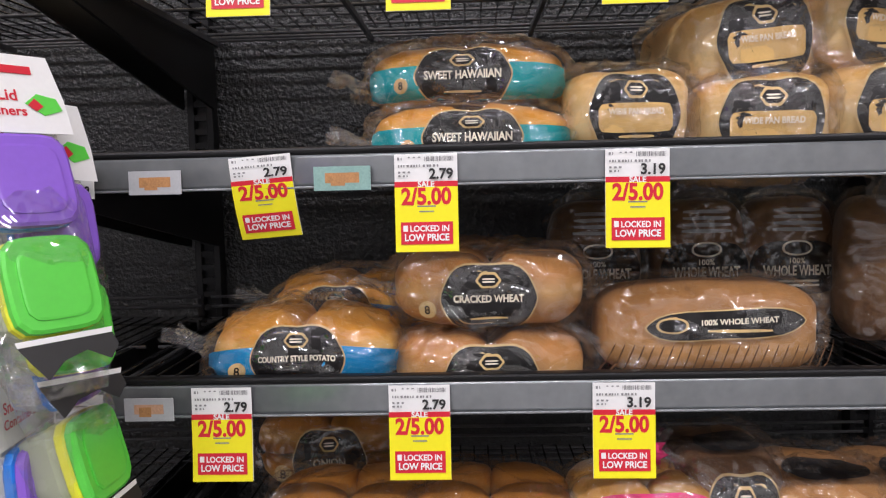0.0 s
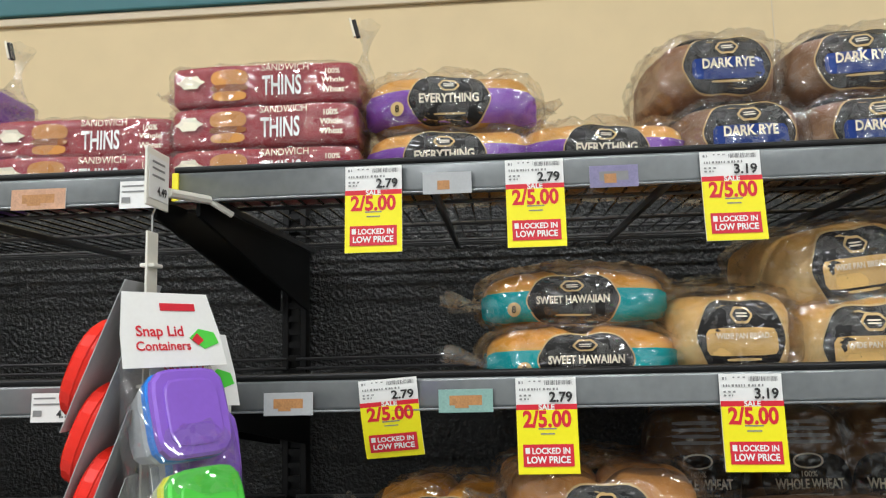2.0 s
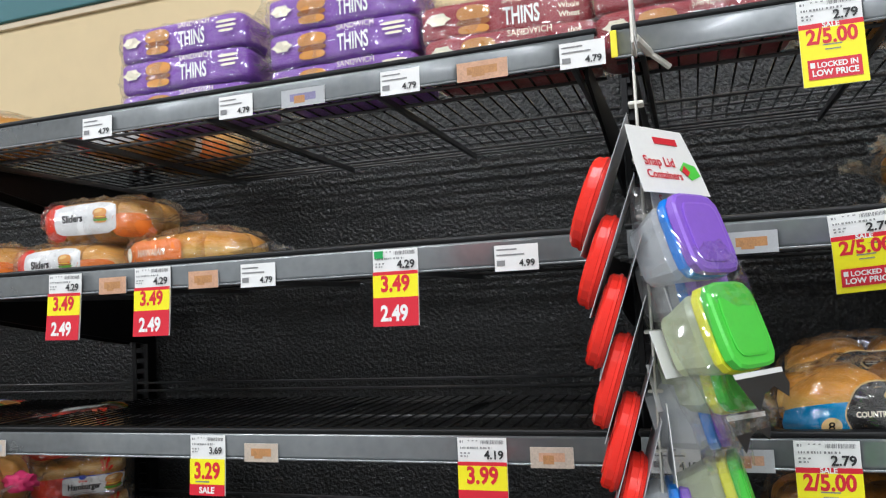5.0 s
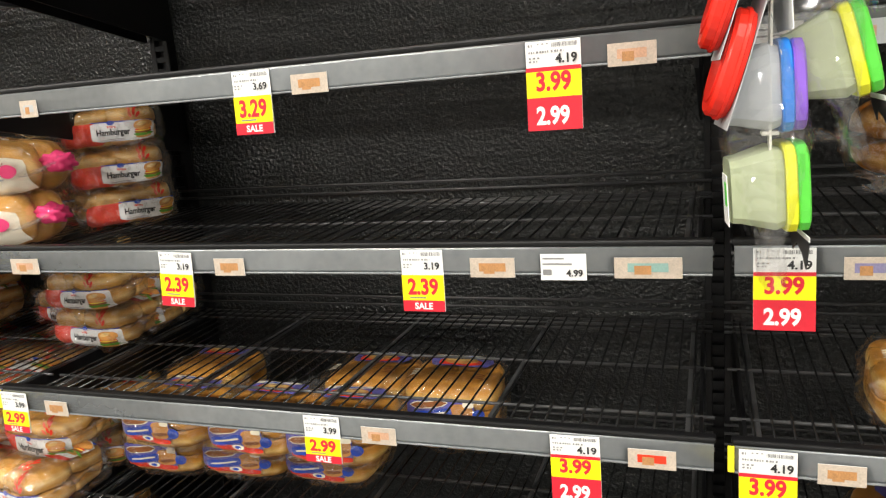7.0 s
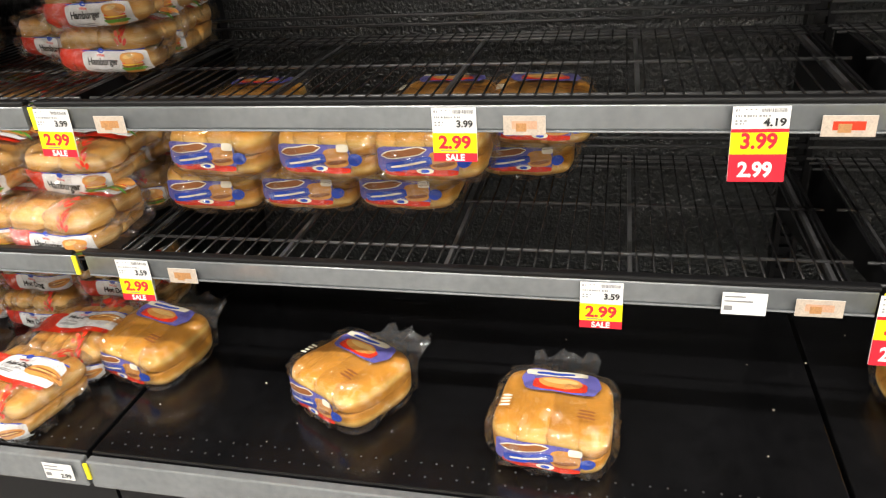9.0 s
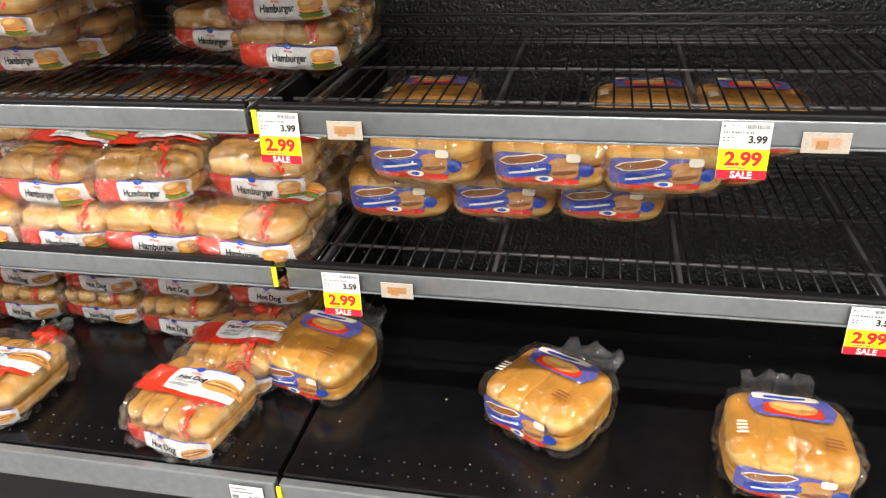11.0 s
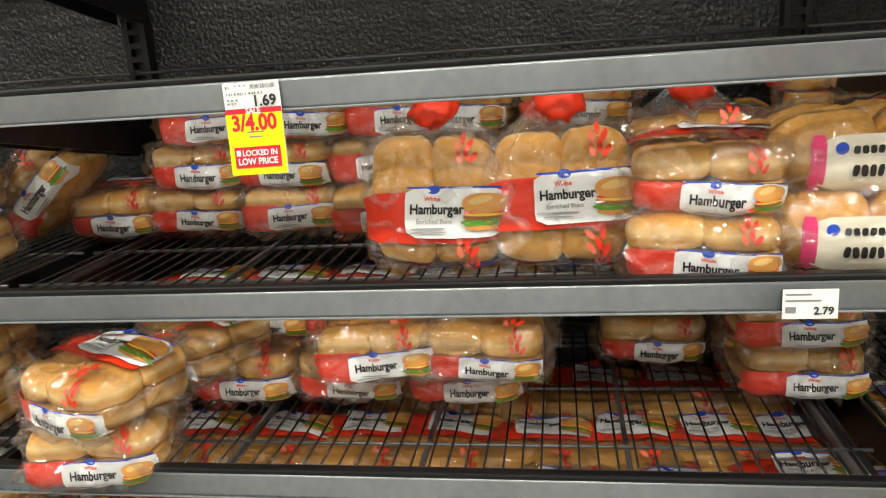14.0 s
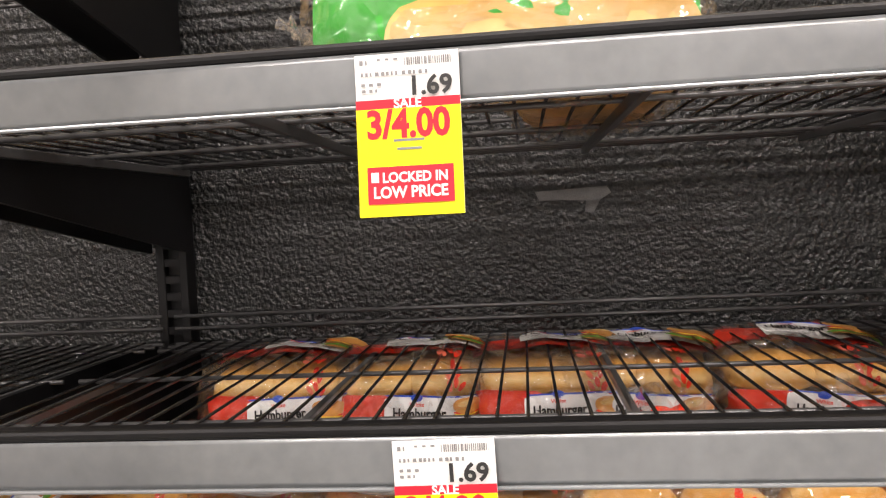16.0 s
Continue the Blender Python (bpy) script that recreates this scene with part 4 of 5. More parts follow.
put("everything_pack", 0.345, 0.115, LEVEL[1] + SURF + 0.001, -3)
put("everything_pack", 0.345, 0.115, LEVEL[1] + SURF + 0.073, 2)
put("everything_pack", 0.536, 0.115, LEVEL[1] + SURF + 0.001, 2)
put("rye_loaf", 0.706, 0.140, LEVEL[1] + SURF + 0.001, 2)
put("rye_loaf", 0.859, 0.140, LEVEL[1] + SURF + 0.001, 2)
put("rye_loaf", 0.688, 0.160, LEVEL[1] + SURF + 0.094, 4)
put("rye_loaf", 0.864, 0.160, LEVEL[1] + SURF + 0.094, -3)
put("light_rye_loaf", 1.014, 0.140, LEVEL[1] + SURF + 0.001, 0)
put("light_rye_loaf", 1.150, 0.140, LEVEL[1] + SURF + 0.001, 0)
put("hawaiian_pack", 0.500, 0.115, LEVEL[2] + SURF + 0.001, 1)
put("hawaiian_pack", 0.498, 0.145, LEVEL[2] + SURF + 0.074, -4)
put("hawaiian_pack", 0.490, 0.325, LEVEL[2] + SURF + 0.001, 3)
put("hawaiian_pack", 0.495, 0.345, LEVEL[2] + SURF + 0.074, 0)
put("pan_loaf", 0.683, 0.150, LEVEL[2] + SURF + 0.001, 0)
put("pan_loaf_b", 0.722, 0.390, LEVEL[2] + SURF + 0.021, 8)
put("pan_loaf_b", 0.830, 0.180, LEVEL[2] + SURF + 0.076, 6, 0, -6)
put("pan_loaf_b", 0.839, 0.150, LEVEL[2] + SURF + -0.019, -3)
put("pan_loaf_b", 0.966, 0.180, LEVEL[2] + SURF + 0.091, 4, 0, 5)
put("pan_loaf_b", 0.981, 0.150, LEVEL[2] + SURF + -0.009, 0)
put("pan_loaf_b", 1.112, 0.150, LEVEL[2] + SURF + 0.001, 0)
put("potato_pack", 0.293, 0.110, LEVEL[3] + SURF + 0.001, 2)
put("potato_pack", 0.321, 0.290, LEVEL[3] + SURF + 0.021, -8)
put("cracked_wheat_pack", 0.517, 0.110, LEVEL[3] + SURF + -0.029, 1)
put("cracked_wheat_pack", 0.520, 0.120, LEVEL[3] + SURF + 0.063, -2)
put("cracked_wheat_pack", 0.510, 0.310, LEVEL[3] + SURF + 0.051, 5)
put("wheat_loaf", 0.774, 0.095, LEVEL[3] + SURF + 0.001, 0)
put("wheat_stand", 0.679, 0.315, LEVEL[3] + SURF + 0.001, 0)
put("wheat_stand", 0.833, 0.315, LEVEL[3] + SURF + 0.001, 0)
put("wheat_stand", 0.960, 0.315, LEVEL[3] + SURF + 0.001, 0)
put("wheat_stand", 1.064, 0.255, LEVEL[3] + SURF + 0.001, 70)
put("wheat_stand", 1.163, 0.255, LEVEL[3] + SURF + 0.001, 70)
put("onion_pack", 0.338, 0.120, LEVEL[4] + SURF + 0.001, 0)
put("onion_pack", 0.286, 0.290, LEVEL[4] + SURF + 0.051, 4)
put("onion_pack", 0.516, 0.120, LEVEL[4] + SURF + 0.001, -3)
put("pink_pack", 0.705, 0.115, LEVEL[4] + SURF + 0.001, 2)
put("grain_loaf", 0.818, 0.160, LEVEL[4] + SURF + 0.001, 0)
put("grain_loaf_b", 0.928, 0.130, LEVEL[4] + SURF + 0.001, 3)
put("grain_loaf_b", 1.048, 0.130, LEVEL[4] + SURF + 0.001, 3)
put("golden_pack", 0.275, 0.152, LEVEL[5] + SURF + 0.001, -6)
put("golden_pack", 0.480, 0.205, LEVEL[5] + SURF + 0.001, 0)
put("golden_pack", 0.275, 0.205, LEVEL[6] + SURF + 0.001, 0)
put("golden_pack", 0.190, 0.185, DECK_Z + 0.001, 8)
put("orange_roll_pack", -1.175, 0.120, LEVEL[1] + SURF + 0.001, 2)
put("slider_pack", -0.945, 0.260, LEVEL[1] + SURF + 0.001, 3)
put("slider_pack", -0.930, 0.440, LEVEL[1] + SURF + 0.001, -2)
put("slider_pack", -0.933, 0.110, LEVEL[2] + SURF + -0.009, -2)
put("slider_pack", -0.888, 0.130, LEVEL[2] + SURF + 0.067, 3)
put("orange_roll_pack", -0.694, 0.110, LEVEL[2] + SURF + 0.001, -3)
put("slider_pack", -1.161, 0.110, LEVEL[2] + SURF + 0.001, 1)
put("slider_pack", -0.996, 0.330, LEVEL[2] + SURF + 0.031, 0)
put("golden_pack", -1.087, 0.281, LEVEL[6] + SURF + 0.001, 1)
put("golden_pack", -0.906, 0.296, LEVEL[6] + SURF + 0.001, 1)
put("golden_pack", -0.718, 0.312, LEVEL[6] + SURF + 0.001, 1)
put("golden_pack", -1.014, 0.215, LEVEL[6] + SURF + 0.097, -2)
put("golden_pack", -0.811, 0.215, LEVEL[6] + SURF + 0.097, -2)
put("golden_pack", -0.646, 0.215, LEVEL[6] + SURF + 0.097, -2)
put("golden_pack", -0.527, 0.479, LEVEL[6] + SURF + 0.001, 2)
put("golden_pack", -0.664, 0.395, LEVEL[6] + SURF + 0.097, 1)
put("golden_pack", -0.491, 0.395, LEVEL[6] + SURF + 0.097, 1)
put("golden_pack", -1.053, 0.395, LEVEL[6] + SURF + 0.097, 1)
put("golden_pack", -0.799, 0.075, DECK_Z + 0.001, -33)
put("golden_pack", -0.436, 0.012, DECK_Z + 0.001, -3)
put("golden_pack", -1.234, 0.141, DECK_Z + 0.001, -12)
put("hotdog_pack", -2.393, 0.309, DECK_Z + 0.001, 0)
put("hotdog_pack", -2.380, 0.328, DECK_Z + 0.079, -3)
put("hotdog_pack", -1.965, 0.314, DECK_Z + 0.001, 0)
put("hotdog_pack", -1.951, 0.328, DECK_Z + 0.079, -1)
put("hotdog_pack", -1.783, 0.322, DECK_Z + 0.001, 0)
put("hotdog_pack", -1.768, 0.328, DECK_Z + 0.079, 1)
put("hotdog_pack", -1.589, 0.307, DECK_Z + 0.001, 0)
put("hotdog_pack", -1.581, 0.328, DECK_Z + 0.079, 3)
put("hotdog_pack", -1.396, 0.341, DECK_Z + 0.001, 0)
put("hotdog_pack", -1.390, 0.328, DECK_Z + 0.079, 5)
put("hotdog_pack", -2.209, 0.368, DECK_Z + 0.001, 5)
put("hotdog_pack", -2.159, 0.055, DECK_Z + 0.001, -38)
put("hotdog_pack", -2.024, -0.034, DECK_Z + 0.001, -32)
put("hotdog_pack", -1.808, -0.009, DECK_Z + 0.001, -6)
put("hotdog_pack", -1.393, 0.137, DECK_Z + 0.001, 2)
put("hotdog_pack", -1.416, -0.024, DECK_Z + 0.001, -12)
put("hotdog_pack", -2.446, 0.148, DECK_Z + 0.001, -60)
put("hotdog_pack", -2.425, 0.148, DECK_Z + 0.079, -55)
put("hamburger_pack", -2.329, 0.108, LEVEL[6] + SURF + 0.001, 2)
put("hamburger_pack", -2.142, 0.108, LEVEL[6] + SURF + 0.001, -2)
put("hamburger_pack", -1.964, 0.108, LEVEL[6] + SURF + 0.001, 2)
put("hamburger_pack", -1.792, 0.108, LEVEL[6] + SURF + 0.001, -2)
put("hamburger_pack", -1.623, 0.108, LEVEL[6] + SURF + 0.001, 2)
put("hamburger_pack", -1.464, 0.118, LEVEL[6] + SURF + 0.001, 8)
put("hamburger_pack", -1.287, 0.108, LEVEL[6] + SURF + 0.001, -3)
put("hamburger_pack", -1.645, 0.128, LEVEL[6] + SURF + 0.082, -5)
put("hamburger_pack", -1.477, 0.138, LEVEL[6] + SURF + 0.082, 6)
put("hamburger_pack", -1.295, 0.188, LEVEL[6] + SURF + 0.082, 0)
put("hamburger_pack", -2.508, 0.308, LEVEL[6] + SURF + 0.001, 3)
put("hamburger_pack", -2.486, 0.308, LEVEL[6] + SURF + 0.082, -3)
put("hamburger_pack", -2.312, 0.308, LEVEL[6] + SURF + 0.001, -3)
put("hamburger_pack", -2.293, 0.308, LEVEL[6] + SURF + 0.082, 3)
put("hamburger_pack", -2.148, 0.308, LEVEL[6] + SURF + 0.001, 3)
put("hamburger_pack", -2.132, 0.308, LEVEL[6] + SURF + 0.082, -3)
put("hamburger_pack", -1.998, 0.308, LEVEL[6] + SURF + 0.001, -3)
put("hamburger_pack", -1.984, 0.308, LEVEL[6] + SURF + 0.082, 3)
put("hamburger_pack", -1.848, 0.308, LEVEL[6] + SURF + 0.001, 3)
put("hamburger_pack", -1.836, 0.308, LEVEL[6] + SURF + 0.082, -3)
put("hamburger_pack", -1.693, 0.308, LEVEL[6] + SURF + 0.001, -3)
put("hamburger_pack", -1.684, 0.308, LEVEL[6] + SURF + 0.082, 3)
put("hamburger_pack", -1.550, 0.308, LEVEL[6] + SURF + 0.001, 3)
put("hamburger_pack", -1.543, 0.308, LEVEL[6] + SURF + 0.082, -3)
put("hamburger_pack", -1.412, 0.308, LEVEL[6] + SURF + 0.001, -3)
put("hamburger_pack", -1.407, 0.308, LEVEL[6] + SURF + 0.082, 3)
put("hamburger_pack", -1.290, 0.308, LEVEL[6] + SURF + 0.001, 3)
put("hamburger_pack", -1.286, 0.308, LEVEL[6] + SURF + 0.082, -3)
put("hamburger_pack", -1.907, 0.463, LEVEL[6] + SURF + 0.101, 0)
put("hamburger_pack", -1.742, 0.463, LEVEL[6] + SURF + 0.101, 0)
put("hamburger_pack", -1.585, 0.463, LEVEL[6] + SURF + 0.101, 0)
put("hamburger_pack", -1.444, 0.463, LEVEL[6] + SURF + 0.101, 0)
put("hamburger_pack", -1.318, 0.463, LEVEL[6] + SURF + 0.101, 0)
put("hamburger_pack", -2.541, 0.118, LEVEL[6] + SURF + 0.001, 2)
put("hamburger_pack", -2.167, 0.331, LEVEL[5] + SURF + 0.001, 0)
put("hamburger_pack", -1.978, 0.329, LEVEL[5] + SURF + 0.001, 0)
put("hamburger_pack", -1.908, 0.218, LEVEL[5] + SURF + 0.082, 4)
put("hamburger_pack", -1.790, 0.327, LEVEL[5] + SURF + 0.001, 0)
put("hamburger_pack", -2.304, 0.398, LEVEL[5] + SURF + 0.001, 0)
put("hamburger_pack", -2.291, 0.398, LEVEL[5] + SURF + 0.082, 5)
put("hamburger_pack", -2.150, 0.398, LEVEL[5] + SURF + 0.001, 0)
put("hamburger_pack", -2.139, 0.398, LEVEL[5] + SURF + 0.082, -5)
put("hamburger_pack", -1.995, 0.398, LEVEL[5] + SURF + 0.001, 0)
put("hamburger_pack", -1.987, 0.398, LEVEL[5] + SURF + 0.082, 5)
put("hamburger_pack", -1.863, 0.398, LEVEL[5] + SURF + 0.001, 0)
put("hamburger_pack", -1.857, 0.398, LEVEL[5] + SURF + 0.082, -5)
put("hamburger_pack", -1.761, 0.398, LEVEL[5] + SURF + 0.001, 0)
put("hamburger_pack", -1.757, 0.398, LEVEL[5] + SURF + 0.082, 5)
put("hamburger_pack", -1.746, 0.228, LEVEL[5] + SURF + 0.082, -4)
put("hamburger_pack", -2.289, 0.063, LEVEL[5] + SURF + 0.001, 10)
put("hamburger_pack", -2.278, 0.065, LEVEL[5] + SURF + 0.082, -18)
put("hamburger_pack", -2.226, 0.288, LEVEL[5] + SURF + 0.061, -35)
put("hamburger_pack", -1.476, 0.476, LEVEL[5] + SURF + 0.001, 0)
put("hamburger_pack", -1.276, 0.342, LEVEL[5] + SURF + 0.001, 3)
put("hamburger_pack", -1.281, 0.342, LEVEL[5] + SURF + 0.082, -2)
put("hamburger_pack", -1.281, 0.354, LEVEL[5] + SURF + 0.163, 5)
put("hamburger_pack", -1.276, 0.470, LEVEL[5] + SURF + 0.001, 0)
put("hamburger_pack", -1.276, 0.470, LEVEL[5] + SURF + 0.082, 3)
put("hamburger_pack", -2.446, 0.476, LEVEL[4] + SURF + 0.001, 2)
put("hamburger_pack", -2.279, 0.476, LEVEL[4] + SURF + 0.001, -2)
put("hamburger_pack", -2.269, 0.473, LEVEL[4] + SURF + 0.082, 3)
put("hamburger_pack", -2.228, 0.455, LEVEL[4] + SURF + 0.160, 0)
put("hamburger_pack", -2.101, 0.466, LEVEL[4] + SURF + 0.001, 2)
put("hamburger_pack", -2.101, 0.473, LEVEL[4] + SURF + 0.082, -3)
put("hamburger_pack", -1.929, 0.447, LEVEL[4] + SURF + 0.001, -2)
put("hamburger_pack", -1.934, 0.473, LEVEL[4] + SURF + 0.082, 3)
put("hamburger_pack", -1.896, 0.455, LEVEL[4] + SURF + 0.160, 0)
put("hamburger_pack", -2.503, 0.380, LEVEL[4] + SURF + 0.076, 10, 0, -48)
put("upright_hamburger_0", -1.795, 0.200, LEVEL[4] + SURF + 0.086, 0, 80)
put("upright_hamburger_1", -1.627, 0.200, LEVEL[4] + SURF + 0.086, 0, 80)
put("hamburger_pack", -1.771, 0.473, LEVEL[4] + SURF + 0.001, 0)
put("hamburger_pack", -1.806, 0.473, LEVEL[4] + SURF + 0.082, 3)
put("hamburger_pack", -1.788, 0.455, LEVEL[4] + SURF + 0.160, -3)
put("hamburger_pack", -1.583, 0.473, LEVEL[4] + SURF + 0.001, 0)
put("hamburger_pack", -1.618, 0.473, LEVEL[4] + SURF + 0.082, 3)
put("hamburger_pack", -1.600, 0.455, LEVEL[4] + SURF + 0.160, -3)
put("hamburger_pack", -1.455, 0.118, LEVEL[4] + SURF + 0.001, -8)
put("hamburger_pack", -1.453, 0.138, LEVEL[4] + SURF + 0.082, -5)
put("upright_hamburger_2", -1.445, 0.27, LEVEL[4] + SURF + 0.088, -6, 72)
put("hamburger_pack", -1.392, 0.428, LEVEL[4] + SURF + 0.001, 0)
put("hamburger_pack", -1.392, 0.428, LEVEL[4] + SURF + 0.082, 0)
put("hamburger_pack", -2.065, 0.455, LEVEL[4] + SURF + 0.160, 4)
put("artisan_pack", -1.275, 0.125, LEVEL[4] + SURF + 0.001, -3)
put("artisan_pack", -1.273, 0.145, LEVEL[4] + SURF + 0.091, 2)
put("hamburger_pack", -1.210, 0.370, LEVEL[4] + SURF + 0.001, 52)
put("hamburger_pack", -1.200, 0.360, LEVEL[4] + SURF + 0.082, 46)
put("hamburger_pack", -1.190, 0.350, LEVEL[4] + SURF + 0.163, 40)
put("green_pack", -1.926, 0.115, LEVEL[2] + SURF + 0.001, 2)
put("pan_loaf_b", -1.840, 0.330, LEVEL[2] + SURF + 0.001, 0)
put("hamburger_pack", -2.620, 0.200, LEVEL[4] + SURF + 0.001, 0)
put("hamburger_pack", -2.620, 0.200, LEVEL[4] + SURF + 0.082, 0)
put("hamburger_pack", -2.810, 0.200, LEVEL[4] + SURF + 0.001, 3)
put("hamburger_pack", -2.810, 0.200, LEVEL[4] + SURF + 0.082, -3)
put("hamburger_pack", -3.000, 0.200, LEVEL[4] + SURF + 0.001, 6)
put("hamburger_pack", -3.000, 0.200, LEVEL[4] + SURF + 0.082, -6)
put("hamburger_pack", -2.620, 0.200, LEVEL[5] + SURF + 0.001, 0)
put("hamburger_pack", -2.620, 0.200, LEVEL[5] + SURF + 0.082, 0)
put("hamburger_pack", -2.810, 0.200, LEVEL[5] + SURF + 0.001, 3)
put("hamburger_pack", -2.810, 0.200, LEVEL[5] + SURF + 0.082, -3)
put("hamburger_pack", -3.000, 0.200, LEVEL[5] + SURF + 0.001, 6)
put("hamburger_pack", -3.000, 0.200, LEVEL[5] + SURF + 0.082, -6)
put("hamburger_pack", -2.620, 0.200, LEVEL[6] + SURF + 0.001, 0)
put("hamburger_pack", -2.620, 0.200, LEVEL[6] + SURF + 0.082, 0)
put("hamburger_pack", -2.810, 0.200, LEVEL[6] + SURF + 0.001, 3)
put("hamburger_pack", -2.810, 0.200, LEVEL[6] + SURF + 0.082, -3)
put("hamburger_pack", -3.000, 0.200, LEVEL[6] + SURF + 0.001, 6)
put("hamburger_pack", -3.000, 0.200, LEVEL[6] + SURF + 0.082, -6)
put("hotdog_pack", -2.620, 0.200, DECK_Z + 0.001, 4)
put("hotdog_pack", -2.820, 0.200, DECK_Z + 0.001, 4)


# ---- price tags ----
T_WHITE = mat("tag_card", (0.80, 0.80, 0.78), 0.45, vary=0.03, scale=30)
T_YELLOW = mat("tag_yellow", (0.86, 0.78, 0.0), 0.4, vary=0.03, scale=30)
T_RED = mat("tag_red", (0.62, 0.012, 0.03), 0.4, vary=0.04, scale=30)
T_BLACK = mat("tag_black", (0.02, 0.02, 0.02), 0.5, vary=0.1)
T_GREY = mat("tag_grey_ink", (0.22, 0.22, 0.22), 0.5, vary=0.1)
T_GREEN = mat("tag_green", (0.02, 0.35, 0.08), 0.5, vary=0.05)


class Tag:
    """A printed card; x to the right, z down from its top edge, slightly curled away at its foot."""

    def __init__(self, name, w, h, curl):
        self.root, self.w, self.h, self.curl, self.n = new(name), w, h, curl, 0
        bm = bmesh.new()
        rows = 8
        front = [[bm.verts.new(self.at(x, -h * i / rows, 0)) for x in (0, w)] for i in range(rows + 1)]
        back = [[bm.verts.new(self.at(x, -h * i / rows, -0.0006)) for x in (0, w)] for i in range(rows + 1)]
        for i in range(rows):
            bm.faces.new((front[i][0], front[i + 1][0], front[i + 1][1], front[i][1]))
            bm.faces.new((back[i][1], back[i + 1][1], back[i + 1][0], back[i][0]))
            for k in (0, 1):
                bm.faces.new((front[i][k], back[i][k], back[i + 1][k], front[i + 1][k]))
        for i in (0, rows):
            bm.faces.new((front[i][0], front[i][1], back[i][1], back[i][0]))
        part("card", bm, T_WHITE, self.root)

    def at(self, x, z, out):
        f = -z / self.h
        return Vector((x, -out - self.curl * f * f, z))

    def block(self, name, material, x0, x1, z0, z1):
        self.n += 1
        bm = bmesh.new()
        rows = 4
        line = [[bm.verts.new(self.at(x, z0 + (z1 - z0) * i / rows, 0.0003 + 0.0002 * self.n)) for x in (x0, x1)] for i in range(rows + 1)]
        for i in range(rows):
            bm.faces.new((line[i][0], line[i + 1][0], line[i + 1][1], line[i][1]))
        return part(name, bm, material, self.root)

    def letter(self, body, material, x, z, width, tall=1.0, bold=0.03):
        self.n += 1
        pts, faces, _ = text_shape(body, bold)
        me = bpy.data.meshes.new("lettering")
        me.from_pydata([self.at(x + u * width, z + v * width * tall, 0.0005 + 0.0002 * self.n) for u, v in pts], [], faces)
        return part("lettering", me, material, self.root)

    def ticks(self, name, material, x0, x1, z0, z1, pitch, seed):
        """A row of fine strokes: a barcode or a line of small print."""
        self.n += 1
        rng, x, bm = random.Random(seed), x0, bmesh.new()
        while x < x1:
            w = pitch * rng.uniform(0.3, 0.75)
            q = [(x, z0), (x, z1), (min(x + w, x1), z1), (min(x + w, x1), z0)]
            bm.faces.new([bm.verts.new(self.at(u, v, 0.0003 + 0.0002 * self.n)) for u, v in q])
            x += pitch * rng.uniform(0.8, 1.3)
        return tagged(part(name, bm, material, self.root), kind="stuff")

    def head(self, price, big=0.026):
        w = self.w
        self.ticks("barcode", T_GREY, w * 0.48, w * 0.94, -0.003, -0.0080, 0.0014, 1)
        self.ticks("small_print", T_GREY, w * 0.05, w * 0.13, -0.0035, -0.0065, 0.003, 2)
        self.ticks("small_print", T_GREY, w * 0.22, w * 0.42, -0.003, -0.0043, 0.005, 3)
        self.ticks("small_print", T_GREY, w * 0.06, w * 0.70, -0.0115, -0.0140, 0.0034, 4)
        self.ticks("small_print", T_GREY, w * 0.06, w * 0.26, -0.0185, -0.0205, 0.0042, 5)
        self.ticks("small_print", T_GREY, w * 0.06, w * 0.22, -0.0225, -0.0245, 0.0042, 6)
        self.letter(price, T_BLACK, w * 0.74, -0.0215, big)


def finish_tag(t, x, lv, tilt, label):
    t.root.matrix_basis = pose(x, -0.0045, (LEVEL[lv] if lv < 7 else DECK_Z - 0.006) + 0.0, 0, tilt, 0)
    if lv == 7:
        t.root.location.y += DECK_Y
    tagged(t.root, label, "price tag", "price tags")


def locked_tag(x, lv, price="2.79", sale="2/5.00", tilt=0.0, curl=0.006, tall=1.0):
    t = Tag("price_tag", 0.068, 0.105, curl)
    t.head(price)
    t.block("red_stripe", T_RED, 0.0, 0.068, -0.0295, -0.0355)
    t.letter("SALE", T_WHITE, 0.034, -0.0325, 0.018)
    t.block("yellow_field", T_YELLOW, 0.0, 0.068, -0.0355, -0.105)
    t.letter(sale, T_RED, 0.034, -0.0455, 0.054, 1.15, 0.035)
    t.block("small_print", T_GREY, 0.024, 0.044, -0.0555, -0.057)
    t.block("small_print", T_GREY, 0.026, 0.042, -0.061, -0.0625)
    t.block("red_box", T_RED, 0.006, 0.062, -0.073, -0.097)
    t.letter("LOCKED IN", T_WHITE, 0.037, -0.080, 0.042, 1.1)
    t.block("padlock", T_WHITE, 0.0085, 0.0135, -0.0765, -0.083)
    t.letter("LOW PRICE", T_WHITE, 0.034, -0.0895, 0.048, 1.1)
    finish_tag(t, x, lv, tilt, "white, yellow and red sale price tag on the rail")
    t.root.scale.z = tall


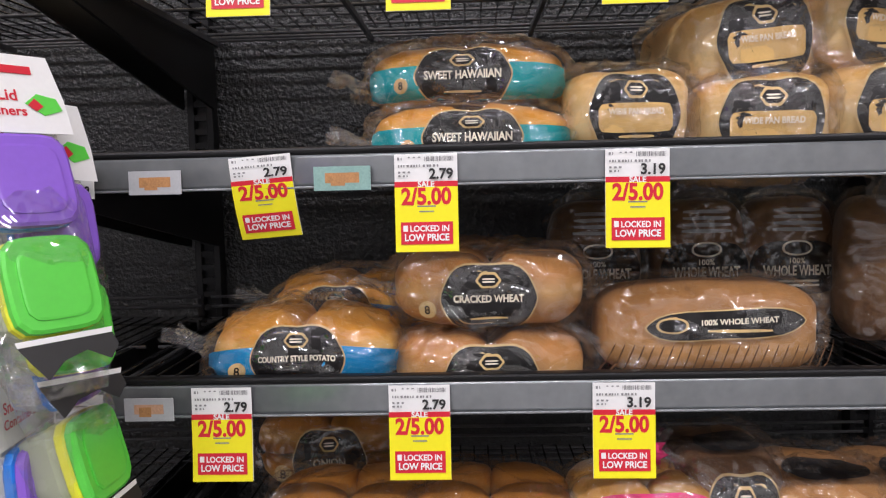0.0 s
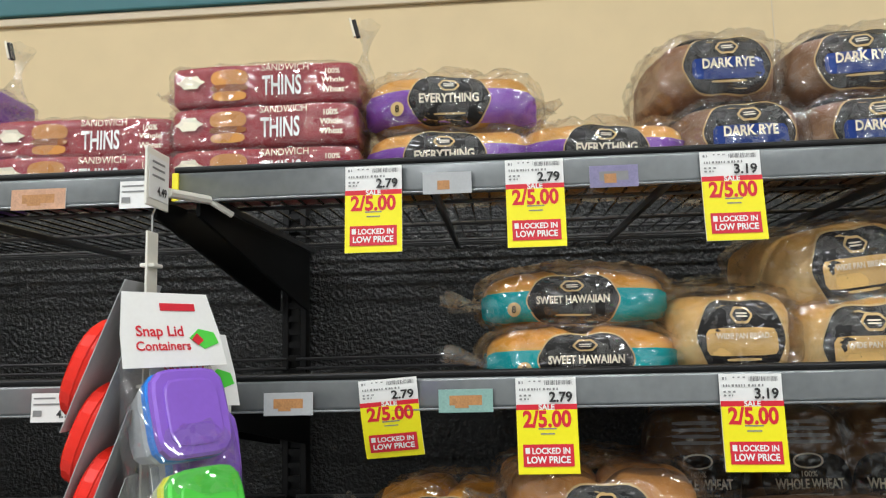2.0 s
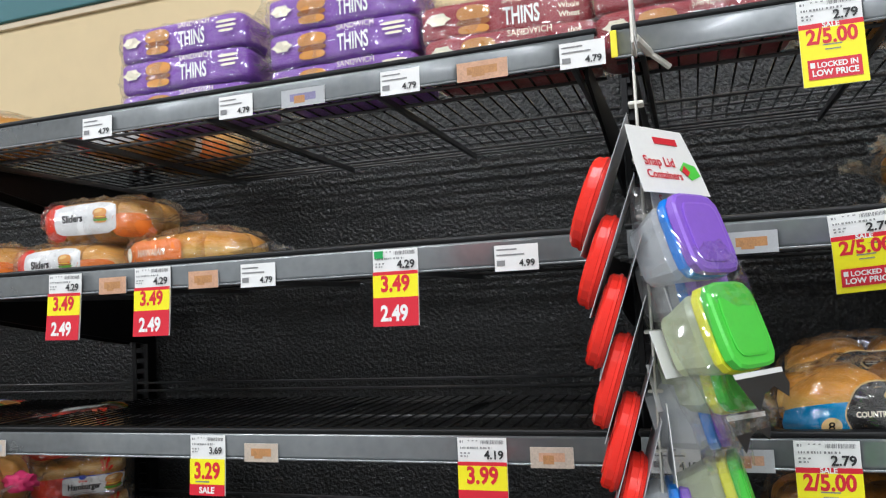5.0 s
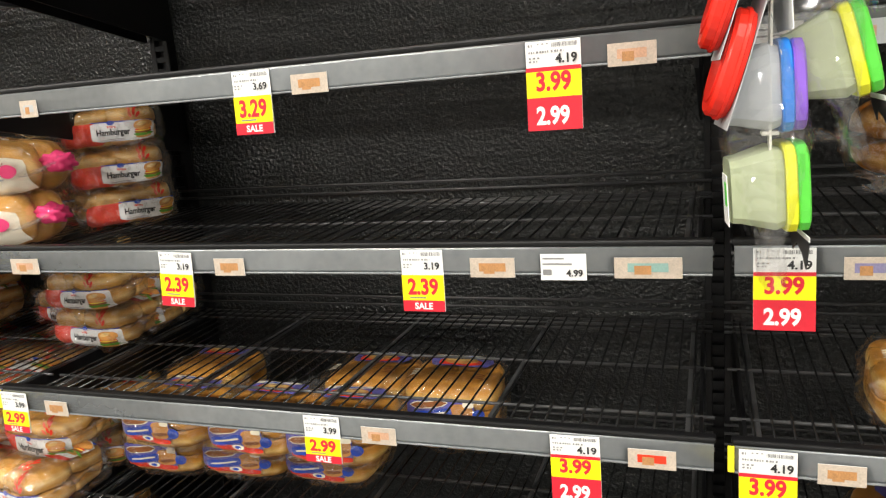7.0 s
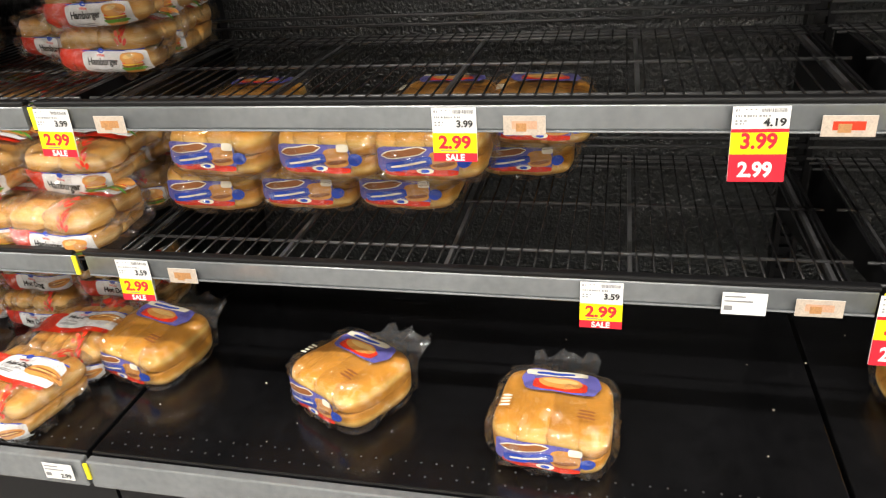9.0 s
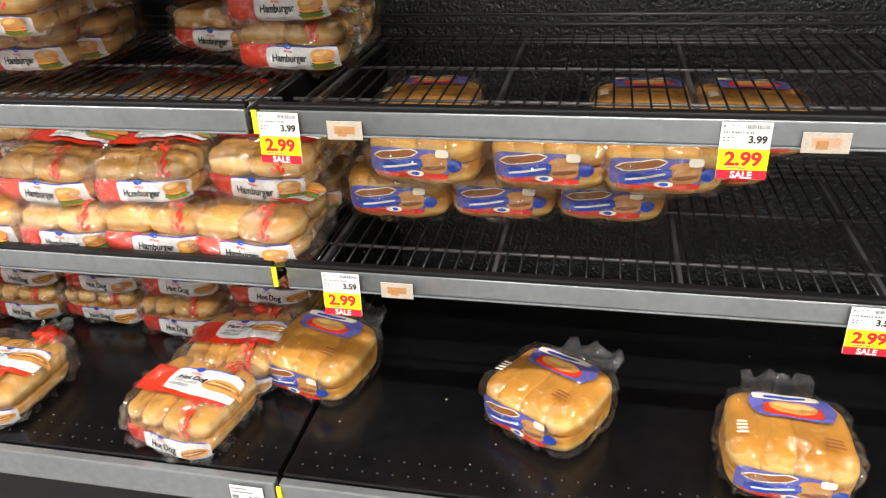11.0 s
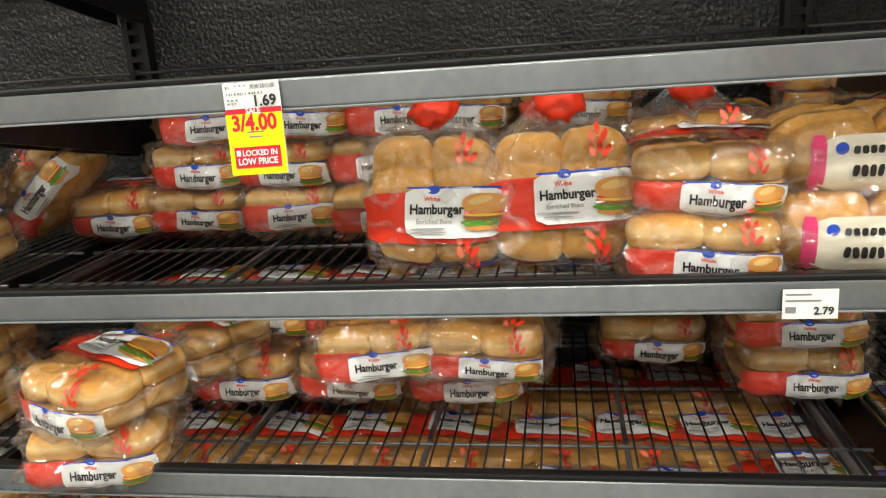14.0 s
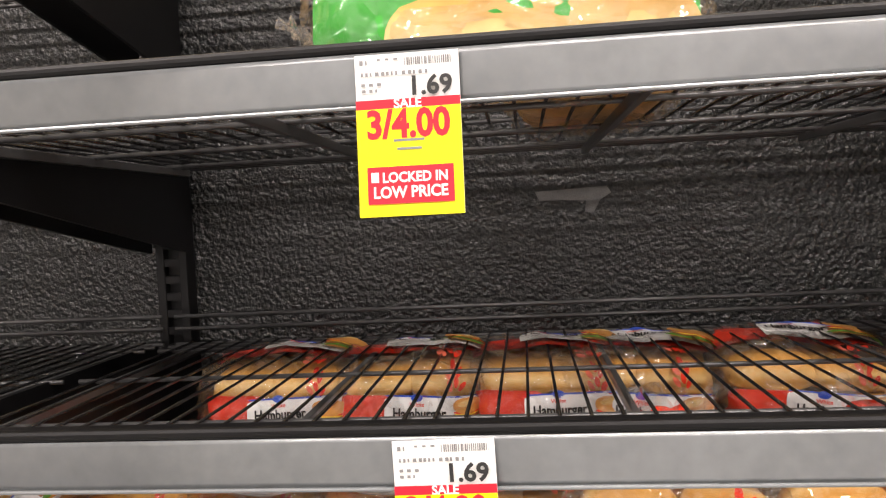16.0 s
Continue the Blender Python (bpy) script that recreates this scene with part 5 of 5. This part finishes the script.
def sale_tag(x, lv, price, sale, tilt=0.0, curl=0.003, h=0.073):
    t = Tag("price_tag", 0.060, h, curl)
    k = (h - 0.034) / 0.056
    t.head(price, 0.022)
    t.block("yellow_field", T_YELLOW, 0.0, 0.060, -0.034, -0.034 - 0.040 * k)
    t.letter(sale, T_RED, 0.030, -0.034 - 0.018 * k, 0.044, 1.15 * k + 0.15, 0.035)
    t.block("small_print", T_GREY, 0.010, 0.034, -0.034 - 0.034 * k, -0.034 - 0.036 * k)
    t.block("red_stripe", T_RED, 0.0, 0.060, -0.034 - 0.039 * k, -h)
    t.letter("SALE", T_WHITE, 0.030, -0.034 - 0.0475 * k, 0.026)
    finish_tag(t, x, lv, tilt, "small white, yellow and red sale tag on the rail")


def double_tag(x, lv, price, sale, deal, tilt=0.0, curl=0.005, green=False, tall=1.0):
    t = Tag("price_tag", 0.066, 0.105, curl)
    t.head(price)
    if green:
        t.block("green_corner", T_GREEN, 0.003, 0.016, -0.002, -0.012)
    t.block("red_stripe", T_RED, 0.0, 0.066, -0.0305, -0.0355)
    t.block("yellow_field", T_YELLOW, 0.0, 0.066, -0.0355, -0.068)
    t.letter(sale, T_RED, 0.033, -0.0475, 0.042, 1.2, 0.035)
    t.block("red_field", T_RED, 0.0, 0.066, -0.066, -0.105)
    t.letter(deal, T_WHITE, 0.031, -0.0875, 0.040, 1.25, 0.035)
    finish_tag(t, x, lv, tilt, "price tag with yellow sale price over red deal price")
    t.root.scale.z = tall


def plain_tag(x, lv, price, tilt=0.0):
    t = Tag("price_tag", 0.058, 0.034, 0.001)
    t.block("small_print", T_GREY, 0.003, 0.030, -0.005, -0.007)
    t.block("small_print", T_GREY, 0.003, 0.040, -0.012, -0.014)
    t.block("small_print", T_GREY, 0.003, 0.014, -0.020, -0.027)
    if price:
        t.letter(price, T_BLACK, 0.043, -0.0245, 0.021)
    finish_tag(t, x, lv, tilt, "small plain white price tag on the rail")
    t.root.location.z -= 0.006


C_PALE = mat("faded_card", (0.50, 0.42, 0.34), 0.5, vary=0.25, scale=60)
C_PEACH = mat("peach_card", (0.55, 0.32, 0.20), 0.5, vary=0.25, scale=60)
C_SPOT = mat("printed_roll", (0.45, 0.22, 0.08), 0.5, vary=0.3, scale=80)
C_MILK = mat("milky_card", (0.42, 0.43, 0.44), 0.4, vary=0.08, scale=60)
C_AQUA = mat("aqua_card", (0.24, 0.40, 0.36), 0.4, vary=0.2, scale=60)
C_LILAC = mat("lilac_card", (0.22, 0.20, 0.34), 0.4, vary=0.25, scale=60)


def picture_tag(x, lv, base, spot, width=0.052):
    t = Tag("picture_tag", width, 0.026, 0.0006)
    t.block("picture", base, 0.0, width, 0.0, -0.026)
    t.block("picture", spot, width * 0.2, width * 0.8, -0.007, -0.018)
    t.block("picture", C_SPOT, width * 0.3, width * 0.55, -0.010, -0.021)
    finish_tag(t, x - width / 2, lv, 0, "small picture card of bread clipped in the rail")
    t.root.location.z -= 0.011
    t.root["category"] = "picture tag"


locked_tag(0.223, 1), locked_tag(0.414, 1), locked_tag(0.639, 1, "3.19"), locked_tag(0.940, 1, "3.19")
locked_tag(0.236, 2, tilt=-4, curl=-0.02, tall=0.86), locked_tag(0.417, 2), locked_tag(0.643, 2, "3.19", tilt=0.6)
locked_tag(0.181, 3), locked_tag(0.403, 3), locked_tag(0.628, 3, "3.19", tilt=0.4)
plain_tag(0.028, 2, "4.99"), plain_tag(0.022, 3, "4.19")
picture_tag(0.345, 1, C_MILK, C_MILK, 0.058), picture_tag(0.540, 1, C_LILAC, T_GREY, 0.056)
picture_tag(0.154, 2, C_MILK, C_SPOT, 0.058), picture_tag(0.360, 2, C_AQUA, C_SPOT, 0.062)
picture_tag(0.132, 3, C_MILK, C_PEACH, 0.056)
double_tag(0.032, 4, "4.19", "3.99", "2.99", tall=0.92), double_tag(0.017, 5, "4.19", "3.99", "2.99"), double_tag(-0.010, 6, "4.19", "3.99", "2.99")
picture_tag(0.152, 4, C_PALE, C_LILAC), picture_tag(0.131, 5, C_PALE, C_SPOT)
plain_tag(-0.830, 1, "4.79"), plain_tag(-0.572, 1, "4.79"), plain_tag(-0.308, 1, "4.79"), plain_tag(-0.057, 1, "4.79")
picture_tag(-0.161, 1, C_PEACH, C_SPOT, 0.07), picture_tag(-0.430, 1, C_MILK, C_LILAC, 0.07)
double_tag(-0.903, 2, "4.29", "3.49", "2.49", 1), double_tag(-0.733, 2, "4.29", "3.49", "2.49"), double_tag(-0.331, 2, "4.29", "3.49", "2.49", green=True)
plain_tag(-0.543, 2, "4.79"), plain_tag(-0.158, 2, "4.99"), picture_tag(-0.776, 2, C_PEACH, C_SPOT), picture_tag(-0.608, 2, C_PEACH, C_SPOT)
sale_tag(-0.638, 3, "3.69", "3.29", h=0.086), double_tag(-0.222, 3, "4.19", "3.99", "2.99")
picture_tag(-1.015, 3, C_PALE, C_MILK, 0.034), picture_tag(-0.518, 3, C_PALE, C_SPOT, 0.055), picture_tag(-0.098, 3, C_PALE, C_PEACH, 0.055)
sale_tag(-1.218, 4, "3.19", "2.29"), sale_tag(-0.813, 4, "3.19", "2.39", 2, h=0.084), sale_tag(-0.410, 4, "3.19", "2.39", h=0.084), plain_tag(-0.218, 4, "4.99")
picture_tag(-1.090, 4, C_PALE, C_PEACH, 0.06), picture_tag(-0.687, 4, C_PALE, C_SPOT), picture_tag(-0.282, 4, C_PALE, C_SPOT, 0.06), picture_tag(-0.086, 4, C_PALE, C_AQUA, 0.08)
sale_tag(-1.211, 5, "3.99", "2.99", 1), sale_tag(-0.595, 5, "3.99", "2.99"), double_tag(-0.219, 5, "4.19", "3.99", "2.99", -0.8, tall=0.9)
picture_tag(-1.085, 5, C_PALE, C_SPOT, 0.05), picture_tag(-0.472, 5, C_PALE, C_PEACH, 0.055), picture_tag(-0.087, 5, C_PALE, I_RED, 0.06)
sale_tag(-1.149, 6, "3.59", "2.99"), sale_tag(-0.397, 6, "3.59", "2.99"), plain_tag(-0.205, 6, "")
picture_tag(-1.030, 6, C_PALE, C_SPOT, 0.05), picture_tag(-0.081, 6, C_PALE, C_PEACH, 0.06)
locked_tag(-2.019, 2, "1.69", "3/4.00"), locked_tag(-2.008, 3, "1.69", "3/4.00", tilt=-1.2), plain_tag(-1.671, 2, "2.49"), plain_tag(-1.389, 4, "2.79")
plain_tag(-1.300, 7, "2.99")

MARKER = mesh_of(box(-0.004, 0.004, -0.004, -0.0005, -0.033, 0.002, 0.0008), "rail_marker")
for x, lv in ((0.012, 1), (-1.2165, 4), (-1.2165, 5), (-1.228, 6), (0.008, 5), (-0.002, 6), (-1.214, 7)):
    ob = part("rail_marker", MARKER, M_YELLOW)
    tagged(ob, "narrow yellow plastic marker at the rail joint", "rail marker", "yellow rail markers")
    ob.location = (x, DECK_Y if lv == 7 else 0.0, DECK_Z - 0.008 if lv == 7 else LEVEL[lv])


# ---- clip strip with hanging containers ----
P_PURPLE = mat("purple_plastic", (0.26, 0.12, 0.62), 0.3, vary=0.05, scale=20)
P_GREEN = mat("green_plastic", (0.10, 0.62, 0.06), 0.3, vary=0.05, scale=20)
P_BLUE = mat("blue_plastic", (0.02, 0.22, 0.75), 0.3, vary=0.05, scale=20)
P_YELLOW = mat("lemon_plastic", (0.80, 0.80, 0.03), 0.3, vary=0.05, scale=20)
P_RED = mat("red_plastic", (0.80, 0.025, 0.012), 0.25, vary=0.05, scale=20)
P_WHITE = mat("white_plastic", (0.78, 0.76, 0.68), 0.35, vary=0.04, scale=20)
P_STEEL = mat("steel_hook", (0.55, 0.55, 0.55), 0.25, metal=1.0, vary=0.05)


def frosted(name, tint):
    m = mat(name, tint, 0.35, vary=0.04, scale=20)
    m.node_tree.nodes["Principled BSDF"].inputs["Alpha"].default_value = 0.62
    return m


P_FROST = frosted("frosted_tub", (0.72, 0.76, 0.80))
P_FROST_GREEN = frosted("frosted_green_tub", (0.66, 0.74, 0.48))


def rounded_slab(w, h, y0, y1, r=0.014, taper=1.0, z=0.0, power=5.0):
    """A rounded square standing upright, from depth y0 to y1."""
    bm = bmesh.new()
    rings = []
    prof = [(y0, 0.93), (y0 + (y1 - y0) * 0.18, 1.0), (y1 - (y1 - y0) * 0.18, taper), (y1, taper * 0.97)]
    for y, k in prof:
        ring = []
        for i in range(28):
            th = math.tau * i / 28
            c, s = math.cos(th), math.sin(th)
            q = (abs(c) ** power + abs(s) ** power) ** (-1 / power)
            ring.append(bm.verts.new((w / 2 * c * q * k, y, z + h / 2 * s * q * k)))
        rings.append(ring)
    for a, b in zip(rings, rings[1:]):
        for i in range(28):
            j = (i + 1) % 28
            bm.faces.new((a[i], a[j], b[j], b[i]))
    bm.faces.new(rings[0])
    bm.faces.new(rings[-1])
    return mesh_of(bm, "slab")


def flat_card(name, pts, material, parent, y=0.0, thick=0.0008, label=""):
    bm = bmesh.new()
    a = [bm.verts.new((x, y - thick / 2, z)) for x, z in pts]
    b = [bm.verts.new((x, y + thick / 2, z)) for x, z in pts]
    bm.faces.new(a)
    bm.faces.new(b[::-1])
    for i in range(len(pts)):
        j = (i + 1) % len(pts)
        bm.faces.new((a[i], b[i], b[j], a[j]))
    return part(name, bm, material, parent, label)


def flat_text(body, material, parent, x, z, width, y, tall=1.0, bold=0.02):
    pts, faces, _ = text_shape(body, bold)
    me = bpy.data.meshes.new("lettering")
    me.from_pydata([(x + u * width, y, z + v * width * tall) for u, v in pts], [], faces)
    part("lettering", me, material, parent)


def lid(parent, material, z, y=-0.014):
    top = part("lid", rounded_slab(0.081, 0.088, y, y + 0.011, z=z), material, parent)
    part("lid_panel", rounded_slab(0.060, 0.066, y - 0.0018, y + 0.001, z=z), material, top)


def snap_containers():
    root = new("container_pack")
    flat_card("header_card", [(-0.048, 0.0), (0.048, 0.0), (0.056, -0.045), (0.058, -0.080), (-0.058, -0.080), (-0.056, -0.045)], T_WHITE, root, label="white printed header card")
    flat_text("Snap Lid", T_RED, root, -0.014, -0.044, 0.052, -0.0012)
    flat_text("Containers", T_RED, root, -0.012, -0.058, 0.060, -0.0012)
    flat_card("emblem", [(-0.01, -0.012), (0.03, -0.012), (0.03, -0.020), (-0.01, -0.020)], T_RED, root, -0.0012)
    flat_card("printed_picture", [(0.018, -0.050), (0.030, -0.040), (0.048, -0.044), (0.052, -0.056), (0.034, -0.062)], P_GREEN, root, -0.0012)
    flat_card("printed_picture", [(0.020, -0.052), (0.027, -0.045), (0.034, -0.053), (0.027, -0.058)], T_RED, root, -0.0018)
    for z, top, under, tub in ((-0.130, P_PURPLE, P_BLUE, P_FROST), (-0.228, P_GREEN, P_YELLOW, P_FROST_GREEN)):
        lid(root, top, z)
        part("under_lid", rounded_slab(0.082, 0.089, -0.003, 0.008, z=z), under, root)
        part("tub", rounded_slab(0.078, 0.084, 0.0085, 0.056, taper=0.80, z=z), tub, root, "frosted plastic tub")
    bm = bmesh.new()
    ring = []
    for i in range(12):
        f = i / 11
        z = -0.062 - f * 0.265
        deep = 0.036 * math.sin(math.pi * min(1, f * 1.15)) if f < 0.9 else 0.006
        row = []
        for j in range(20):
            th = math.tau * j / 20
            c, s = math.cos(th), math.sin(th)
            k = (abs(c) ** 4 + abs(s) ** 4) ** (-0.25)
            n = noise.noise((c * 2, s * 2, z * 30)) * 0.004
            row.append(bm.verts.new(((0.050 - 0.010 * max(0, f - 0.88) * 8) * c * k + n, 0.02 + (deep + 0.004) * s * k + n, z)))
        ring.append(row)
    for a, b in zip(ring, ring[1:]):
        for j in range(20):
            k = (j + 1) % 20
            bm.faces.new((a[j], a[k], b[k], b[j]))
    part("film", mesh_of(bm, "film", True), M_FILM, root)
    flat_card("bag_hem", [(-0.043, -0.275), (0.043, -0.275), (0.042, -0.280), (-0.042, -0.280)], T_WHITE, root, -0.010, label="white printed hem of the bag")
    flat_card("bag_foot", [(-0.042, -0.2802), (0.042, -0.2802), (0.046, -0.292), (0.036, -0.304), (0.016, -0.292), (-0.006, -0.298), (-0.022, -0.312), (-0.034, -0.294)], T_BLACK, root, -0.010, label="black crumpled foot of the bag")
    flat_card("info_card", [(-0.044, -0.208), (-0.012, -0.208), (-0.012, -0.258), (-0.044, -0.258)], T_WHITE, root, 0.0615, label="white printed card in the bag")
    flat_card("printed_picture", [(-0.040, -0.215), (-0.030, -0.215), (-0.030, -0.238), (-0.040, -0.238)], P_GREEN, root, 0.0622)
    return tagged(root, "bagged snap-lid containers with purple and green lids", "container pack", "containers on the clip strip")


pack = snap_containers()
pack.matrix_basis = pose(0.056, -0.118, 1.628, -19, 0, 56)
copy_thing(pack, pose(0.068, -0.080, 1.588, -14, 4, 62))
copy_thing(pack, pose(0.058, -0.095, 1.455, -14, 0, 88))
copy_thing(pack, pose(0.046, -0.100, 1.335, -3, 0, 96))


def red_container():
    root = new("red_container")
    flat_card("backing_card", [(-0.044, 0.0), (0.044, 0.0), (0.050, -0.12), (0.050, -0.158), (-0.050, -0.158), (-0.050, -0.12)], C_MILK, root, label="pale grey printed backing card")
    body = part("pot", rounded_slab(0.098, 0.104, -0.020, -0.001, z=-0.098, power=2.6), P_RED, root, "bright red plastic pot")
    part("rim", rounded_slab(0.102, 0.108, -0.010, -0.005, z=-0.098, power=2.6), P_RED, body)
    part("face", rounded_slab(0.074, 0.078, -0.022, -0.019, z=-0.098, power=2.6), P_RED, body)
    return tagged(root, "red plastic pot on a pale hanging card", "red pot", "red pots on the clip strip")


pot = red_container()
for i in range(6):
    m = pose(0.030 + 0.0022 * i, -0.112, 1.640 - i * 0.0640, -21 + i * 0.8, 0, -88 + 2 * (i % 3))
    if i:
        copy_thing(pot, m)
    else:
        pot.matrix_basis = m

strip = tagged(new("clip_strip"), "white plastic clip strip hooked on the top rail", "clip strip")
strip.matrix_basis = pose(0.040, -0.118, 1.705)
part("strip_band", box(-0.0012, 0.0012, -0.012, 0.012, -0.60, -0.012, 0.0005), P_WHITE, strip)
hook = bmesh.new()
ring = [Vector((0.0, 0.007 * math.sin(a), 0.006 + 0.010 * (1 - math.cos(a)) / 2 + 0.004 * k)) for k, a in enumerate([math.pi * i / 5 for i in range(11)])]
for a, b in zip(ring, ring[1:]):
    add_rod(hook, a, b, 0.0013, 6)
add_rod(hook, (0, 0, 0.006), (0, 0, -0.016), 0.0013, 6)
part("wire_hook", hook, P_STEEL, strip, "twisted steel hook")
for i in range(9):
    part("peg", box(-0.008, 0.008, -0.010, 0.010, -0.05 - i * 0.062, -0.046 - i * 0.062, 0.001), P_WHITE, strip)

arm = tagged(new("strip_holder"), "cream plastic holder with a small price tag on the rail", "strip holder")
arm.matrix_basis = pose(0.042, -0.118, 1.745)
part("plate", box(-0.0015, 0.0015, -0.022, 0.030, -0.026, 0.036, 0.001), P_WHITE, arm)
tongue = bmesh.new()
add_rod(tongue, (0.0, 0.030, -0.004), (0.012, 0.115, 0.004), 0.0055, 8)
add_rod(tongue, (0.012, 0.115, 0.004), (0.035, 0.135, -0.012), 0.004, 8)
part("tongue", tongue, P_WHITE, arm)
card = part("card", box(0.0018, 0.0024, -0.018, 0.026, -0.018, 0.028), T_WHITE, arm)
pts, faces, _ = text_shape("4.49", 0.03)
me = bpy.data.meshes.new("lettering")
me.from_pydata([(0.0031, 0.010 + u * 0.022, -0.008 + v * 0.022) for u, v in pts], [], faces)
part("lettering", me, T_BLACK, arm)
for z in (0.006, 0.014, 0.021):
    part("small_print", box(0.0026, 0.0030, -0.012, 0.016, z, z + 0.002), T_GREY, arm)
